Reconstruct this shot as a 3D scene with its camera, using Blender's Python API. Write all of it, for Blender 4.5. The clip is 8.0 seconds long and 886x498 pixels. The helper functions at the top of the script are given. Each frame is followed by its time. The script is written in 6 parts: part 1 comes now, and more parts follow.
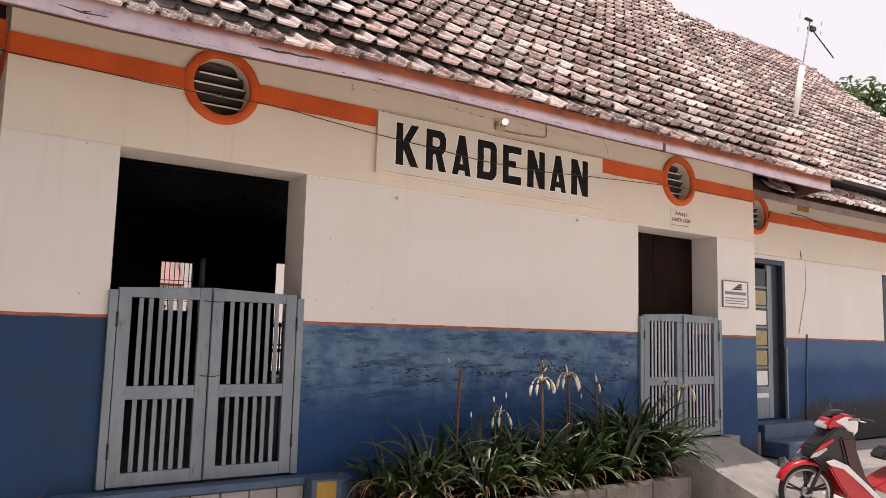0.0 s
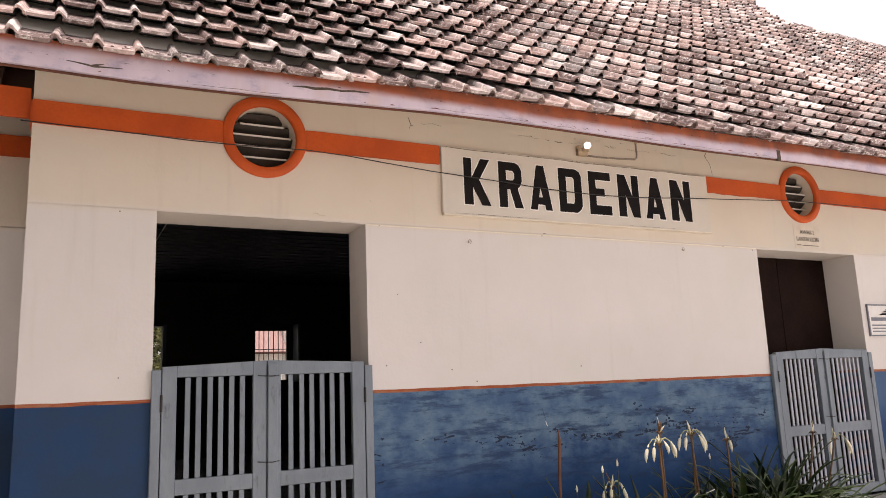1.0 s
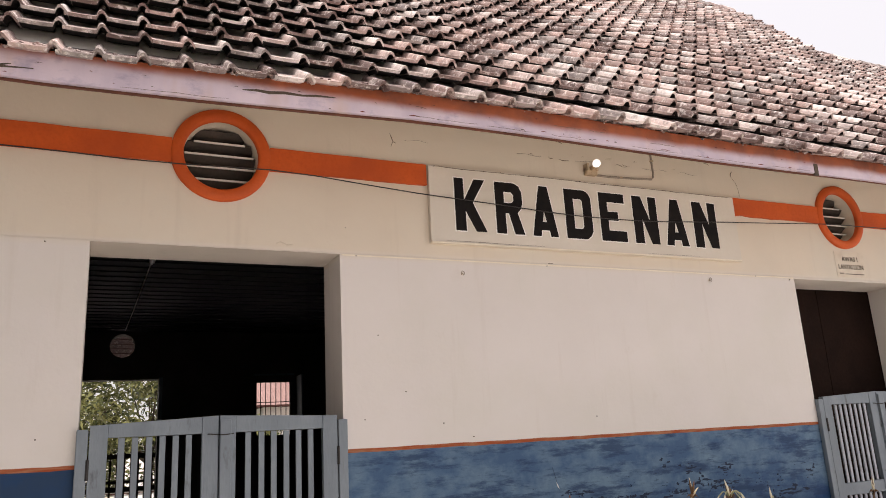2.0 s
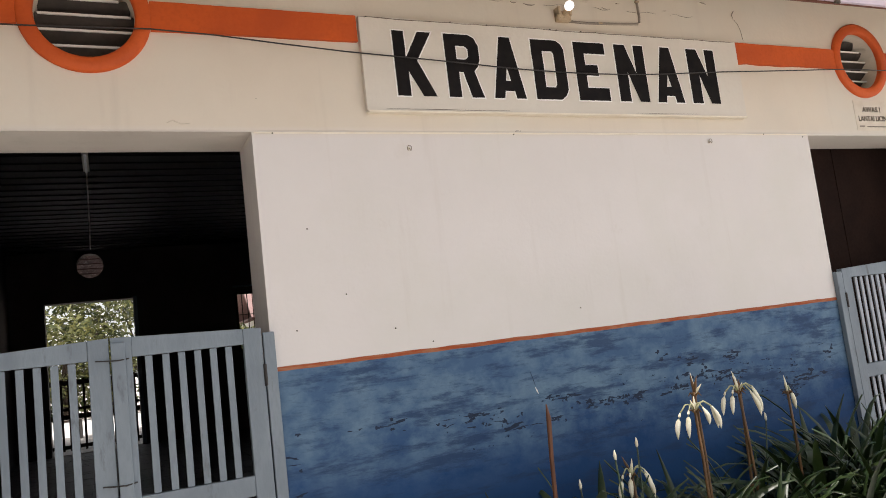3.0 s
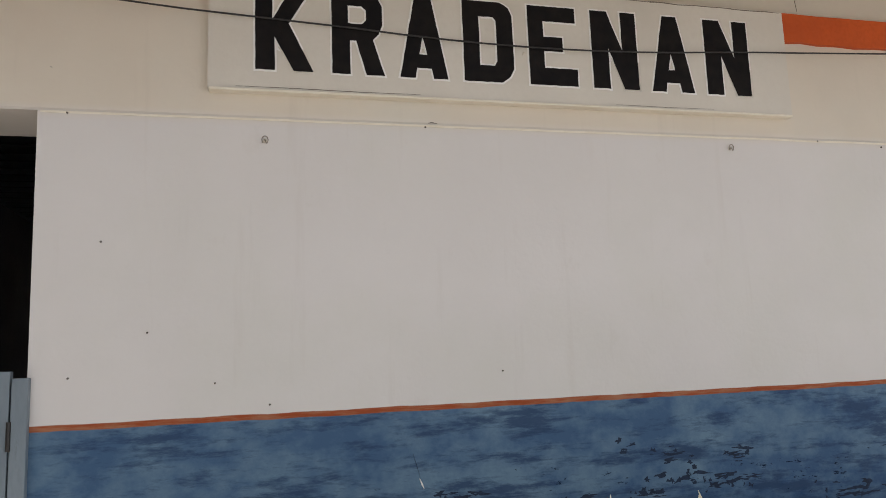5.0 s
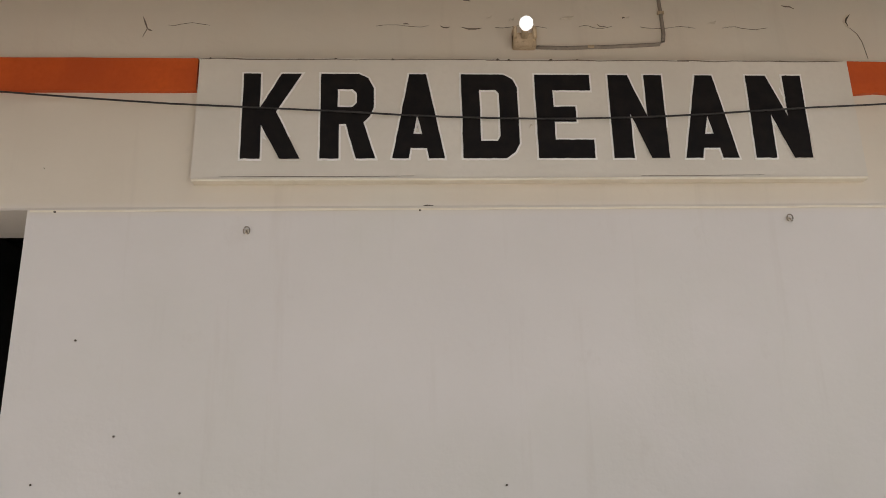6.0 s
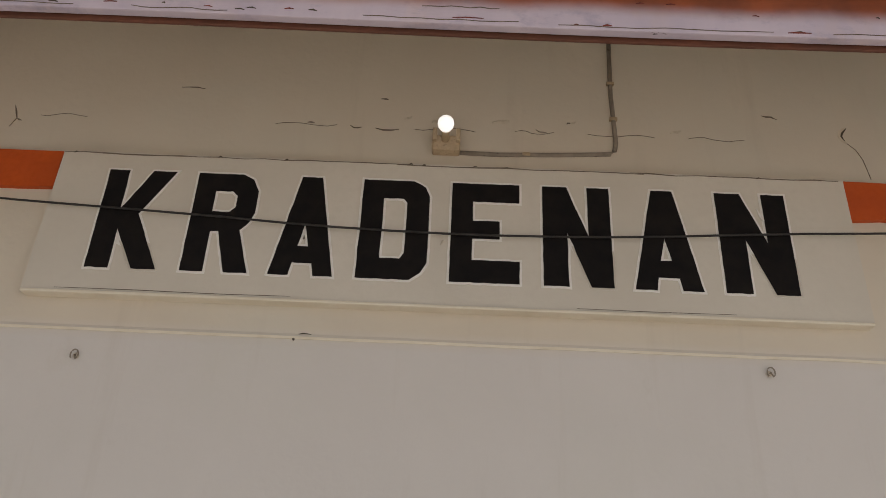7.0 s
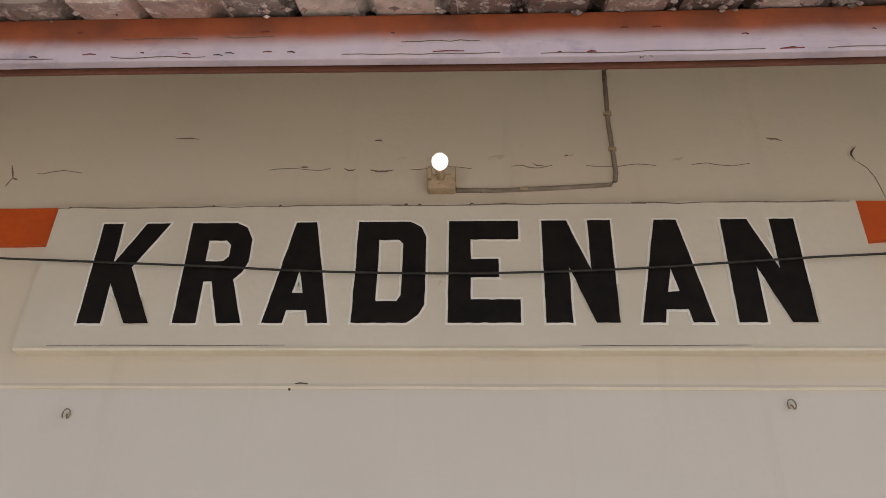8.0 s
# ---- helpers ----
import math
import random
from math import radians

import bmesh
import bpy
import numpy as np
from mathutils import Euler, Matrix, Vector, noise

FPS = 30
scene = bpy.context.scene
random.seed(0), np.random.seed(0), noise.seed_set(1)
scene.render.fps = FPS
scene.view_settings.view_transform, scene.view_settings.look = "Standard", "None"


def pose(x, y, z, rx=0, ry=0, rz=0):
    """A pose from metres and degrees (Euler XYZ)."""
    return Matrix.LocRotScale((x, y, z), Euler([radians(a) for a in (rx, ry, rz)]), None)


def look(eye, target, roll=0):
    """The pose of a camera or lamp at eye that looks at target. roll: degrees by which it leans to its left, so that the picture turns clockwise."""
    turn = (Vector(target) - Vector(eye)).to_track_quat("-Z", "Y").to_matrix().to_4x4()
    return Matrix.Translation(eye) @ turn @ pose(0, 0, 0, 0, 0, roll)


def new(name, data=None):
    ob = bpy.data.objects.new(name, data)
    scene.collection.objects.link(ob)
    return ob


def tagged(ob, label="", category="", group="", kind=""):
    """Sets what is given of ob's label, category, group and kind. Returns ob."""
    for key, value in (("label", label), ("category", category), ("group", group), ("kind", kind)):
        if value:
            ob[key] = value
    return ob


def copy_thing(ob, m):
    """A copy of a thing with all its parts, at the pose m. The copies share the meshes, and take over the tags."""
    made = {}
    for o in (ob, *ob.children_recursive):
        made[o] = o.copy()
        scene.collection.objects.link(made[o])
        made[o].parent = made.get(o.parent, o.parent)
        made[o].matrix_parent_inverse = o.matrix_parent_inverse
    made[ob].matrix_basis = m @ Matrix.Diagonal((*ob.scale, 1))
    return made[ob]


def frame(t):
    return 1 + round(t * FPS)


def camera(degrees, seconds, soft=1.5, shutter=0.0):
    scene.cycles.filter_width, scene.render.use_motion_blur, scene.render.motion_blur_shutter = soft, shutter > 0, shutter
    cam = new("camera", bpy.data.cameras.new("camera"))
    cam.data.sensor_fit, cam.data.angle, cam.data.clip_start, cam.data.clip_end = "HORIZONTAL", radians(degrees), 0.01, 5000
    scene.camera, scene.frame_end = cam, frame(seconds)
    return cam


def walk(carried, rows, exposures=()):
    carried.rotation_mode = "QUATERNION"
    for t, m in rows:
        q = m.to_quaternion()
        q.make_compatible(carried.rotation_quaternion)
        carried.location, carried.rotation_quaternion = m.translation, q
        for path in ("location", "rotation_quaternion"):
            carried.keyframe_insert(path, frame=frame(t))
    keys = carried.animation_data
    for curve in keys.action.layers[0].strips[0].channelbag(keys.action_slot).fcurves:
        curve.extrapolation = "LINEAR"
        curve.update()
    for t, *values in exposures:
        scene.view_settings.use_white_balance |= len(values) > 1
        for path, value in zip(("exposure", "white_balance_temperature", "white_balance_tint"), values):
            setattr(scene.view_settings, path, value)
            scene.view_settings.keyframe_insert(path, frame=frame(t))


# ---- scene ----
cam = camera(61.1, 8.0, soft=0.25)
PATH = [
    (0, (-2.407, -5.444, 1.084), (-1.286, -3.803, 1.306), 1.5),
    (0.5, (-2.157, -5.143, 1.146), (-1.165, -3.428, 1.422), -0.1),
    (1, (-1.842, -4.885, 1.162), (-0.964, -3.123, 1.519), -2.3),
    (1.2, (-1.729, -4.783, 1.198), (-0.889, -2.994, 1.507), -3.9),
    (2.3, (-1.165, -4.084, 1.183), (-0.361, -2.33, 1.712), -2.5),
    (2.5, (-1.041, -3.937, 1.202), (-0.279, -2.139, 1.634), -2.6),
    (3, (-0.718, -3.632, 1.203), (0.109, -1.825, 1.431), -6.8),
    (3.5, (-0.348, -3.403, 1.222), (0.483, -1.593, 1.398), -7.6),
    (4, (0.047, -3.369, 1.222), (0.734, -1.509, 1.483), -3.7),
    (4.5, (0.388, -3.145, 1.216), (1.062, -1.278, 1.466), -3.6),
    (4.7, (0.542, -3.049, 1.282), (1.171, -1.167, 1.532), -2.6),
    (5.8, (1.269, -2.872, 1.38), (1.404, -0.933, 1.853), -2.8),
    (6, (1.398, -2.769, 1.361), (1.509, -0.847, 1.901), -1.4),
    (6.5, (1.658, -2.47, 1.46), (1.761, -0.644, 2.272), -0.5),
    (7, (1.955, -2.217, 1.53), (1.929, -0.426, 2.419), 2.7),
    (7.5, (2.042, -2.149, 1.541), (1.904, -0.37, 2.444), 2.2),
    (8, (2.043, -2.146, 1.553), (1.948, -0.412, 2.544), 1.2),
]
walk(cam, [(t, look(eye, target, roll)) for t, eye, target, roll in PATH],
     [(0, -0.73, 6950, 24), (1.2, -0.54, 6900, 22), (2.5, -0.77, 6800, 18), (3.2, -0.48, 6350, 14), (3.8, -0.58, 6250, 12), (4.7, -0.90, 6200, 12), (5.8, -1.07, 6450, 13), (6.5, -1.14, 6650, 13), (7.0, -1.39, 6650, 13), (7.5, -1.15, 6600, 13), (8, -1.13, 6600, 13)])

WALL_X0, WALL_X1 = -2.11, 5.98          # the projecting bay
WING_Y = 0.75                            # face of the two wings
DOOR_H = 2.295
GROUND = -0.6
EAVE_Y, EAVE_Z = -0.80, 3.005
RIDGE_Y, WING_RIDGE_Y = 5.0, 5.5

# ---- light ----
world = bpy.data.worlds.new("sky")
scene.world = world
world.use_nodes = True
wn, wl = world.node_tree.nodes, world.node_tree.links
sky = wn.new("ShaderNodeTexSky")
sky.sky_type = "NISHITA"
sky.sun_disc = False
sky.sun_elevation = radians(80)
sky.sun_rotation = radians(20)
sky.air_density, sky.dust_density, sky.ozone_density = 1.0, 5.0, 1.0
wn["Background"].inputs["Strength"].default_value = 0.134
haze = wn.new("ShaderNodeMix")
haze.data_type = "RGBA"
haze.inputs["Factor"].default_value = 0.45
for sock in haze.inputs:
    if sock.type == "RGBA" and sock.name == "B":
        sock.default_value = (20.6, 21.4, 21.2, 1.0)
    if sock.type == "RGBA" and sock.name == "A":
        wl.new(sky.outputs[0], sock)
wl.new(next(o for o in haze.outputs if o.type == "RGBA"), wn["Background"].inputs["Color"])
sun = new("sun", bpy.data.lights.new("sun", "SUN"))
sun.data.energy, sun.data.angle, sun.data.color = 5.0, radians(0.5), (1.0, 0.95, 0.88)
sun.matrix_world = look((-0.4, -0.7, 10), (0, 0, 0))


# ---- material tools ----
def nodes_of(name):
    m = bpy.data.materials.new(name)
    m.use_nodes = True
    nt = m.node_tree
    return m, nt, nt.nodes, nt.links, nt.nodes["Principled BSDF"]


def noise_node(nt, scale, detail=4.0, rough=0.55, stretch=None, offset=(0, 0, 0)):
    geo = nt.nodes.new("ShaderNodeNewGeometry")
    mp = nt.nodes.new("ShaderNodeMapping")
    mp.inputs["Scale"].default_value = stretch or (1, 1, 1)
    mp.inputs["Location"].default_value = offset
    nt.links.new(geo.outputs["Position"], mp.inputs["Vector"])
    n = nt.nodes.new("ShaderNodeTexNoise")
    n.inputs["Scale"].default_value, n.inputs["Detail"].default_value, n.inputs["Roughness"].default_value = scale, detail, rough
    nt.links.new(mp.outputs[0], n.inputs["Vector"])
    return n.outputs["Fac"]


def ramp(nt, fac, lo, hi, smooth=False):
    r = nt.nodes.new("ShaderNodeMapRange")
    r.interpolation_type = "SMOOTHSTEP" if smooth else "LINEAR"
    r.inputs["From Min"].default_value, r.inputs["From Max"].default_value = lo, hi
    nt.links.new(fac, r.inputs["Value"])
    return r.outputs["Result"]


def math_node(nt, op, a, b=None):
    m = nt.nodes.new("ShaderNodeMath")
    m.operation = op
    m.use_clamp = False
    for i, v in enumerate((a, b)):
        if v is None:
            continue
        if isinstance(v, (int, float)):
            m.inputs[i].default_value = v
        else:
            nt.links.new(v, m.inputs[i])
    return m.outputs[0]


def mix(nt, fac, a, b):
    m = nt.nodes.new("ShaderNodeMix")
    m.data_type = "RGBA"
    m.clamp_factor = True
    for key, v in (("Factor", fac), ("A", a), ("B", b)):
        sock = next(s for s in m.inputs if s.name == key and (s.type == "RGBA" if key != "Factor" else s.type == "VALUE"))
        if isinstance(v, (int, float)):
            sock.default_value = v
        elif isinstance(v, tuple):
            sock.default_value = (*v, 1.0)
        else:
            nt.links.new(v, sock)
    return next(s for s in m.outputs if s.type == "RGBA")


def bump(nt, bsdf, height, strength, distance):
    b = nt.nodes.new("ShaderNodeBump")
    b.inputs["Strength"].default_value, b.inputs["Distance"].default_value = strength, distance
    nt.links.new(height, b.inputs["Height"])
    nt.links.new(b.outputs[0], bsdf.inputs["Normal"])


def surface(name, light, dark, scale=6.0, fine=60.0, rough=0.7, relief=0.25, depth=0.003, metal=0.0, stretch=None, grime=None):
    """A worn plain surface: two colours mixed at a large and a fine scale, with relief and uneven gloss."""
    m, nt, n, l, b = nodes_of(name)
    big, small = noise_node(nt, scale, stretch=stretch), noise_node(nt, fine, 3.0, stretch=stretch)
    col = mix(nt, ramp(nt, big, 0.35, 0.68), light, dark)
    col = mix(nt, math_node(nt, "MULTIPLY", ramp(nt, small, 0.45, 0.75), 0.45), col, dark)
    if grime:
        col = mix(nt, ramp(nt, noise_node(nt, scale * 2.3, 6.0, 0.65, stretch, (3, 1, 7)), 0.60, 0.70), col, grime)
    l.new(col, b.inputs["Base Color"])
    r = nt.nodes.new("ShaderNodeMapRange")
    r.inputs["To Min"].default_value, r.inputs["To Max"].default_value = max(0.05, rough - 0.12), min(1.0, rough + 0.12)
    l.new(small, r.inputs["Value"])
    l.new(r.outputs[0], b.inputs["Roughness"])
    b.inputs["Metallic"].default_value = metal
    bump(nt, b, small, relief, depth)
    return m


def position_z(nt):
    g = nt.nodes.new("ShaderNodeNewGeometry")
    s = nt.nodes.new("ShaderNodeSeparateXYZ")
    nt.links.new(g.outputs["Position"], s.inputs[0])
    return s.outputs


def wall_paint():
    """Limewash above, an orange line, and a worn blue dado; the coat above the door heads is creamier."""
    m, nt, n, l, b = nodes_of("wall_paint")
    p = position_z(nt)
    mott, fine = noise_node(nt, 1.3, 5), noise_node(nt, 45, 4)
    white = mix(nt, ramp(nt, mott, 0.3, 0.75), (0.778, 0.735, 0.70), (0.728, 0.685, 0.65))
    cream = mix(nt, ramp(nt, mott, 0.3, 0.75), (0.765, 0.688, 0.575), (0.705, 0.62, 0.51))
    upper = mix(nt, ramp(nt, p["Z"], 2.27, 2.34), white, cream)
    blotch = ramp(nt, noise_node(nt, 0.9, 6, 0.6, None, (3, 8, 5)), 0.46, 0.66)
    upper = mix(nt, math_node(nt, "MULTIPLY", blotch, 0.45), upper, (0.68, 0.66, 0.585))
    scuff = ramp(nt, noise_node(nt, 6, 7, 0.72, (1, 1, 0.7), (2, 6, 1)), 0.60, 0.72)
    upper = mix(nt, math_node(nt, "MULTIPLY", scuff, 0.22), upper, (0.60, 0.54, 0.47))
    drips = noise_node(nt, 9, 5, 0.6, (1, 1, 0.08))
    upper = mix(nt, math_node(nt, "MULTIPLY", ramp(nt, drips, 0.58, 0.8), 0.25), upper, (0.52, 0.45, 0.37))
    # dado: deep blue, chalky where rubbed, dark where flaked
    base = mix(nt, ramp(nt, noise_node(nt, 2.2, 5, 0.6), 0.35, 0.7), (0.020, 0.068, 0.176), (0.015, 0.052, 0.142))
    base = mix(nt, math_node(nt, "MULTIPLY", ramp(nt, p["X"], -0.9, -1.4), ramp(nt, noise_node(nt, 3.5, 6, 0.65, None, (7, 3, 1)), 0.3, 0.6)), base, (0.026, 0.056, 0.114))
    coat = math_node(nt, "ADD", p["Z"], math_node(nt, "MULTIPLY", noise_node(nt, 2.0, 5, 0.6, (0.6, 1, 1.2), (2, 0, 9)), 0.45))
    base = mix(nt, math_node(nt, "MULTIPLY", ramp(nt, coat, 0.80, 1.12, True), ramp(nt, p["X"], -1.0, -0.4)), base, (0.062, 0.122, 0.222))
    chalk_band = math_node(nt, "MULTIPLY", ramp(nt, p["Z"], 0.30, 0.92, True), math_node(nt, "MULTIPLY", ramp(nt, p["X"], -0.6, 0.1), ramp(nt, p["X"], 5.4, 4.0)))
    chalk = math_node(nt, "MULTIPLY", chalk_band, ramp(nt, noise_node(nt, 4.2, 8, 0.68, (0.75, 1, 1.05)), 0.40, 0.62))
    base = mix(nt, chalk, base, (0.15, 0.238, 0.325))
    sweep = math_node(nt, "MULTIPLY", math_node(nt, "MULTIPLY", ramp(nt, p["X"], -0.3, 0.2), ramp(nt, p["X"], 4.4, 3.8)), ramp(nt, noise_node(nt, 4.5, 8, 0.72, (0.5, 1, 2.6), (5, 0, 2)), 0.50, 0.60))
    base = mix(nt, math_node(nt, "MULTIPLY", sweep, 0.8), base, (0.024, 0.052, 0.118))
    band = math_node(nt, "MULTIPLY", ramp(nt, p["Z"], 0.40, 0.62, True), ramp(nt, p["Z"], 1.04, 0.80, True))
    band = math_node(nt, "MULTIPLY", band, math_node(nt, "MULTIPLY", ramp(nt, p["X"], 0.1, 1.0), ramp(nt, p["X"], 4.2, 3.7)))
    flake = ramp(nt, math_node(nt, "ADD", noise_node(nt, 17, 8, 0.72, (0.55, 1, 1.7), (1, 0, 4)), math_node(nt, "MULTIPLY", math_node(nt, "MULTIPLY", band, ramp(nt, noise_node(nt, 2.4, 3, 0.5, (1, 1, 1.6), (8, 1, 1)), 0.31, 0.52)), 0.14)), 0.735, 0.755)
    base = mix(nt, flake, base, (0.005, 0.015, 0.042))
    low = ramp(nt, math_node(nt, "ADD", math_node(nt, "ADD", math_node(nt, "MULTIPLY", noise_node(nt, 7, 6, 0.65), 0.6), math_node(nt, "MULTIPLY", ramp(nt, p["X"], 7.9, 8.3), 0.35)), math_node(nt, "MULTIPLY", p["Z"], -1.0)), 0.36, 0.52)
    base = mix(nt, low, base, (0.035, 0.035, 0.04))
    edge = math_node(nt, "ADD", p["Z"], math_node(nt, "MULTIPLY", noise_node(nt, 5, 3), 0.012))
    line = mix(nt, ramp(nt, noise_node(nt, 16, 5, 0.65, (0.4, 1, 3)), 0.42, 0.62), (0.34, 0.075, 0.025), (0.40, 0.17, 0.09))
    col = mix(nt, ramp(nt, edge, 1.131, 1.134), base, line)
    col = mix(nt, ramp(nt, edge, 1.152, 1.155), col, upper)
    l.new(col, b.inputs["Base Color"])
    gloss = nt.nodes.new("ShaderNodeMapRange")
    gloss.inputs["From Min"].default_value, gloss.inputs["From Max"].default_value = 1.12, 1.16
    gloss.inputs["To Min"].default_value, gloss.inputs["To Max"].default_value = 0.6, 0.88
    b.inputs["Specular IOR Level"].default_value = 0.14
    l.new(p["Z"], gloss.inputs["Value"])
    l.new(gloss.outputs[0], b.inputs["Roughness"])
    h = math_node(nt, "ADD", math_node(nt, "MULTIPLY", fine, 0.25), noise_node(nt, 5, 4))
    h = math_node(nt, "SUBTRACT", h, math_node(nt, "MULTIPLY", flake, 0.25))
    bump(nt, b, h, 0.35, 0.012)
    return m


def tile_clay(name, clay, worn, grime, pale):
    """Weathered clay, tile by tile: bleached, reddish or blackened with lichen."""
    m, nt, n, l, b = nodes_of(name)
    info, geo = n.new("ShaderNodeObjectInfo"), n.new("ShaderNodeNewGeometry")
    rnd = math_node(nt, "FRACT", math_node(nt, "ADD", info.outputs["Random"], geo.outputs["Random Per Island"]))
    col = mix(nt, rnd, clay, tuple(c * 0.7 for c in clay))
    dark_tile = ramp(nt, math_node(nt, "FRACT", math_node(nt, "MULTIPLY", rnd, 7.31)), 0.50, 0.75)
    pale_tile = ramp(nt, math_node(nt, "FRACT", math_node(nt, "MULTIPLY", rnd, 13.7)), 0.45, 0.9)
    col = mix(nt, math_node(nt, "MULTIPLY", pale_tile, pale), col, worn)
    col = mix(nt, math_node(nt, "MULTIPLY", dark_tile, 0.35 + 0.7 * grime), col, (0.068, 0.040, 0.038))
    col = mix(nt, math_node(nt, "MULTIPLY", ramp(nt, noise_node(nt, 1.1, 5, 0.6), 0.47, 0.68), 0.62), col, (0.105, 0.066, 0.062))
    lichen = ramp(nt, noise_node(nt, 22, 6, 0.72), 0.52, 0.62)
    col = mix(nt, math_node(nt, "MULTIPLY", lichen, 0.85 * pale), col, worn)
    black = ramp(nt, noise_node(nt, 15, 6, 0.7, None, (4, 4, 4)), 0.50, 0.62)
    col = mix(nt, math_node(nt, "MULTIPLY", black, grime), col, (0.042, 0.026, 0.025))
    l.new(col, b.inputs["Base Color"])
    b.inputs["Roughness"].default_value = 0.85
    b.inputs["Specular IOR Level"].default_value = 0.25
    bump(nt, b, noise_node(nt, 90, 4), 0.5, 0.004)
    return m


def fascia_paint():
    """Lilac board, rust-orange along the top edge, blistered."""
    m, nt, n, l, b = nodes_of("fascia_paint")
    p = position_z(nt)
    lilac = mix(nt, ramp(nt, noise_node(nt, 5, 5, 0.6, (1, 1, 0.3)), 0.35, 0.65), (0.72, 0.61, 0.68), (0.60, 0.51, 0.60))
    lilac = mix(nt, ramp(nt, noise_node(nt, 3.1, 4, 0.6, (1, 1, 0.4), (9, 2, 2)), 0.55, 0.7), lilac, (0.66, 0.52, 0.52))
    lilac = mix(nt, math_node(nt, "MULTIPLY", ramp(nt, noise_node(nt, 9, 6, 0.7, (0.7, 1, 1.2), (1, 5, 3)), 0.52, 0.68), 0.6), lilac, (0.34, 0.30, 0.42))
    rust = mix(nt, ramp(nt, noise_node(nt, 7, 5), 0.4, 0.7), (0.40, 0.105, 0.04), (0.22, 0.07, 0.04))
    z = math_node(nt, "ADD", p["Z"], math_node(nt, "MULTIPLY", noise_node(nt, 2.5, 5, 0.6), 0.05))
    col = mix(nt, ramp(nt, z, 2.965, 3.025, True), lilac, rust)
    col = mix(nt, ramp(nt, noise_node(nt, 14, 6, 0.7, (0.4, 1, 3.5), (2, 0, 6)), 0.685, 0.70), col, (0.06, 0.035, 0.03))
    l.new(col, b.inputs["Base Color"])
    b.inputs["Roughness"].default_value = 0.6
    bump(nt, b, noise_node(nt, 40, 4, 0.6, (0.3, 1, 1.5)), 0.4, 0.004)
    return m


def glow(name, colour, strength):
    m, nt, n, l, b = nodes_of(name)
    b.inputs["Base Color"].default_value = (*colour, 1)
    b.inputs["Emission Color"].default_value = (*colour, 1)
    b.inputs["Emission Strength"].default_value = strength
    return m


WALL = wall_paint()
TILE = tile_clay("tile_clay", (0.73, 0.555, 0.505), (0.95, 0.89, 0.85), 0.36, 0.95)
# flat pans, darker and greyer than the rolls
PAN = tile_clay("tile_pan_darker", (0.52, 0.385, 0.355), (0.86, 0.77, 0.73), 0.55, 0.64)
# near-black undersides put the shade of the gaps between courses into the colour
UNDER = surface("tile_underside_shade", (0.022, 0.016, 0.015), (0.012, 0.009, 0.009), 9, 60, 0.95)
FASCIA = fascia_paint()
ORANGE = surface("orange_paint", (0.67, 0.104, 0.007), (0.52, 0.075, 0.006), 3, 50, 0.62, 0.3, 0.004)
GATE = surface("grey_gate_paint", (0.225, 0.268, 0.302), (0.165, 0.20, 0.232), 5, 70, 0.45, 0.4, 0.003, stretch=(1, 1, 0.3), grime=(0.11, 0.125, 0.14))
SIGNBOARD = surface("sign_cream", (0.755, 0.70, 0.615), (0.69, 0.635, 0.55), 2.2, 40, 0.8, 0.35, 0.004)
BLACK = surface("black_paint", (0.010, 0.009, 0.010), (0.017, 0.014, 0.013), 20, 90, 0.85, 0.25, 0.002)
BLACK.node_tree.nodes["Principled BSDF"].inputs["Specular IOR Level"].default_value = 0.15
WHITE = surface("white_paint", (0.82, 0.80, 0.76), (0.74, 0.71, 0.66), 12, 80, 0.6)
# hall plaster, ceiling and floor carry the darkness of the unlit room in their colours
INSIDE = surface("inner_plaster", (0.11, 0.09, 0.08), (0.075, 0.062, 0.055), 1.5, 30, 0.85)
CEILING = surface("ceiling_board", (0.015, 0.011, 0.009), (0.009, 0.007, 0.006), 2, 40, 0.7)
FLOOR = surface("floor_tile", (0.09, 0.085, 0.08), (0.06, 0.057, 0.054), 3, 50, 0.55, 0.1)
DARKWOOD = surface("dark_wood", (0.055, 0.035, 0.025), (0.035, 0.024, 0.018), 4, 60, 0.6)
LOUVRE = surface("louvre_wood", (0.075, 0.057, 0.045), (0.045, 0.036, 0.03), 9, 60, 0.65)
CONCRETE = surface("concrete", (0.36, 0.345, 0.32), (0.25, 0.24, 0.225), 3, 45, 0.88, 0.6, 0.008, grime=(0.14, 0.135, 0.13))
GROUNDM = surface("yard_dust", (0.66, 0.62, 0.57), (0.57, 0.53, 0.48), 1.2, 35, 0.92, 0.7, 0.02, grime=(0.33, 0.295, 0.255))
SOIL = surface("bed_soil", (0.085, 0.06, 0.042), (0.05, 0.036, 0.028), 9, 50, 0.95, 1.0, 0.03)
STEEL = surface("galvanised_steel", (0.62, 0.63, 0.64), (0.5, 0.51, 0.52), 9, 70, 0.4, 0.1, 0.001, 0.8)
CABLE = surface("cable_sheath", (0.02, 0.018, 0.017), (0.035, 0.03, 0.028), 20, 90, 0.5)
BLUESTEP = surface("blue_step_paint", (0.065, 0.115, 0.20), (0.045, 0.08, 0.14), 5, 50, 0.6, 0.4, 0.006, grime=(0.13, 0.135, 0.14))
YELLOW = surface("yellow_paint", (0.50, 0.30, 0.045), (0.36, 0.22, 0.05), 6, 50, 0.6, 0.4, 0.005, grime=(0.2, 0.17, 0.12))
GLASS_DARK = surface("dark_glass", (0.02, 0.024, 0.028), (0.03, 0.034, 0.038), 3, 30, 0.12, 0.02)
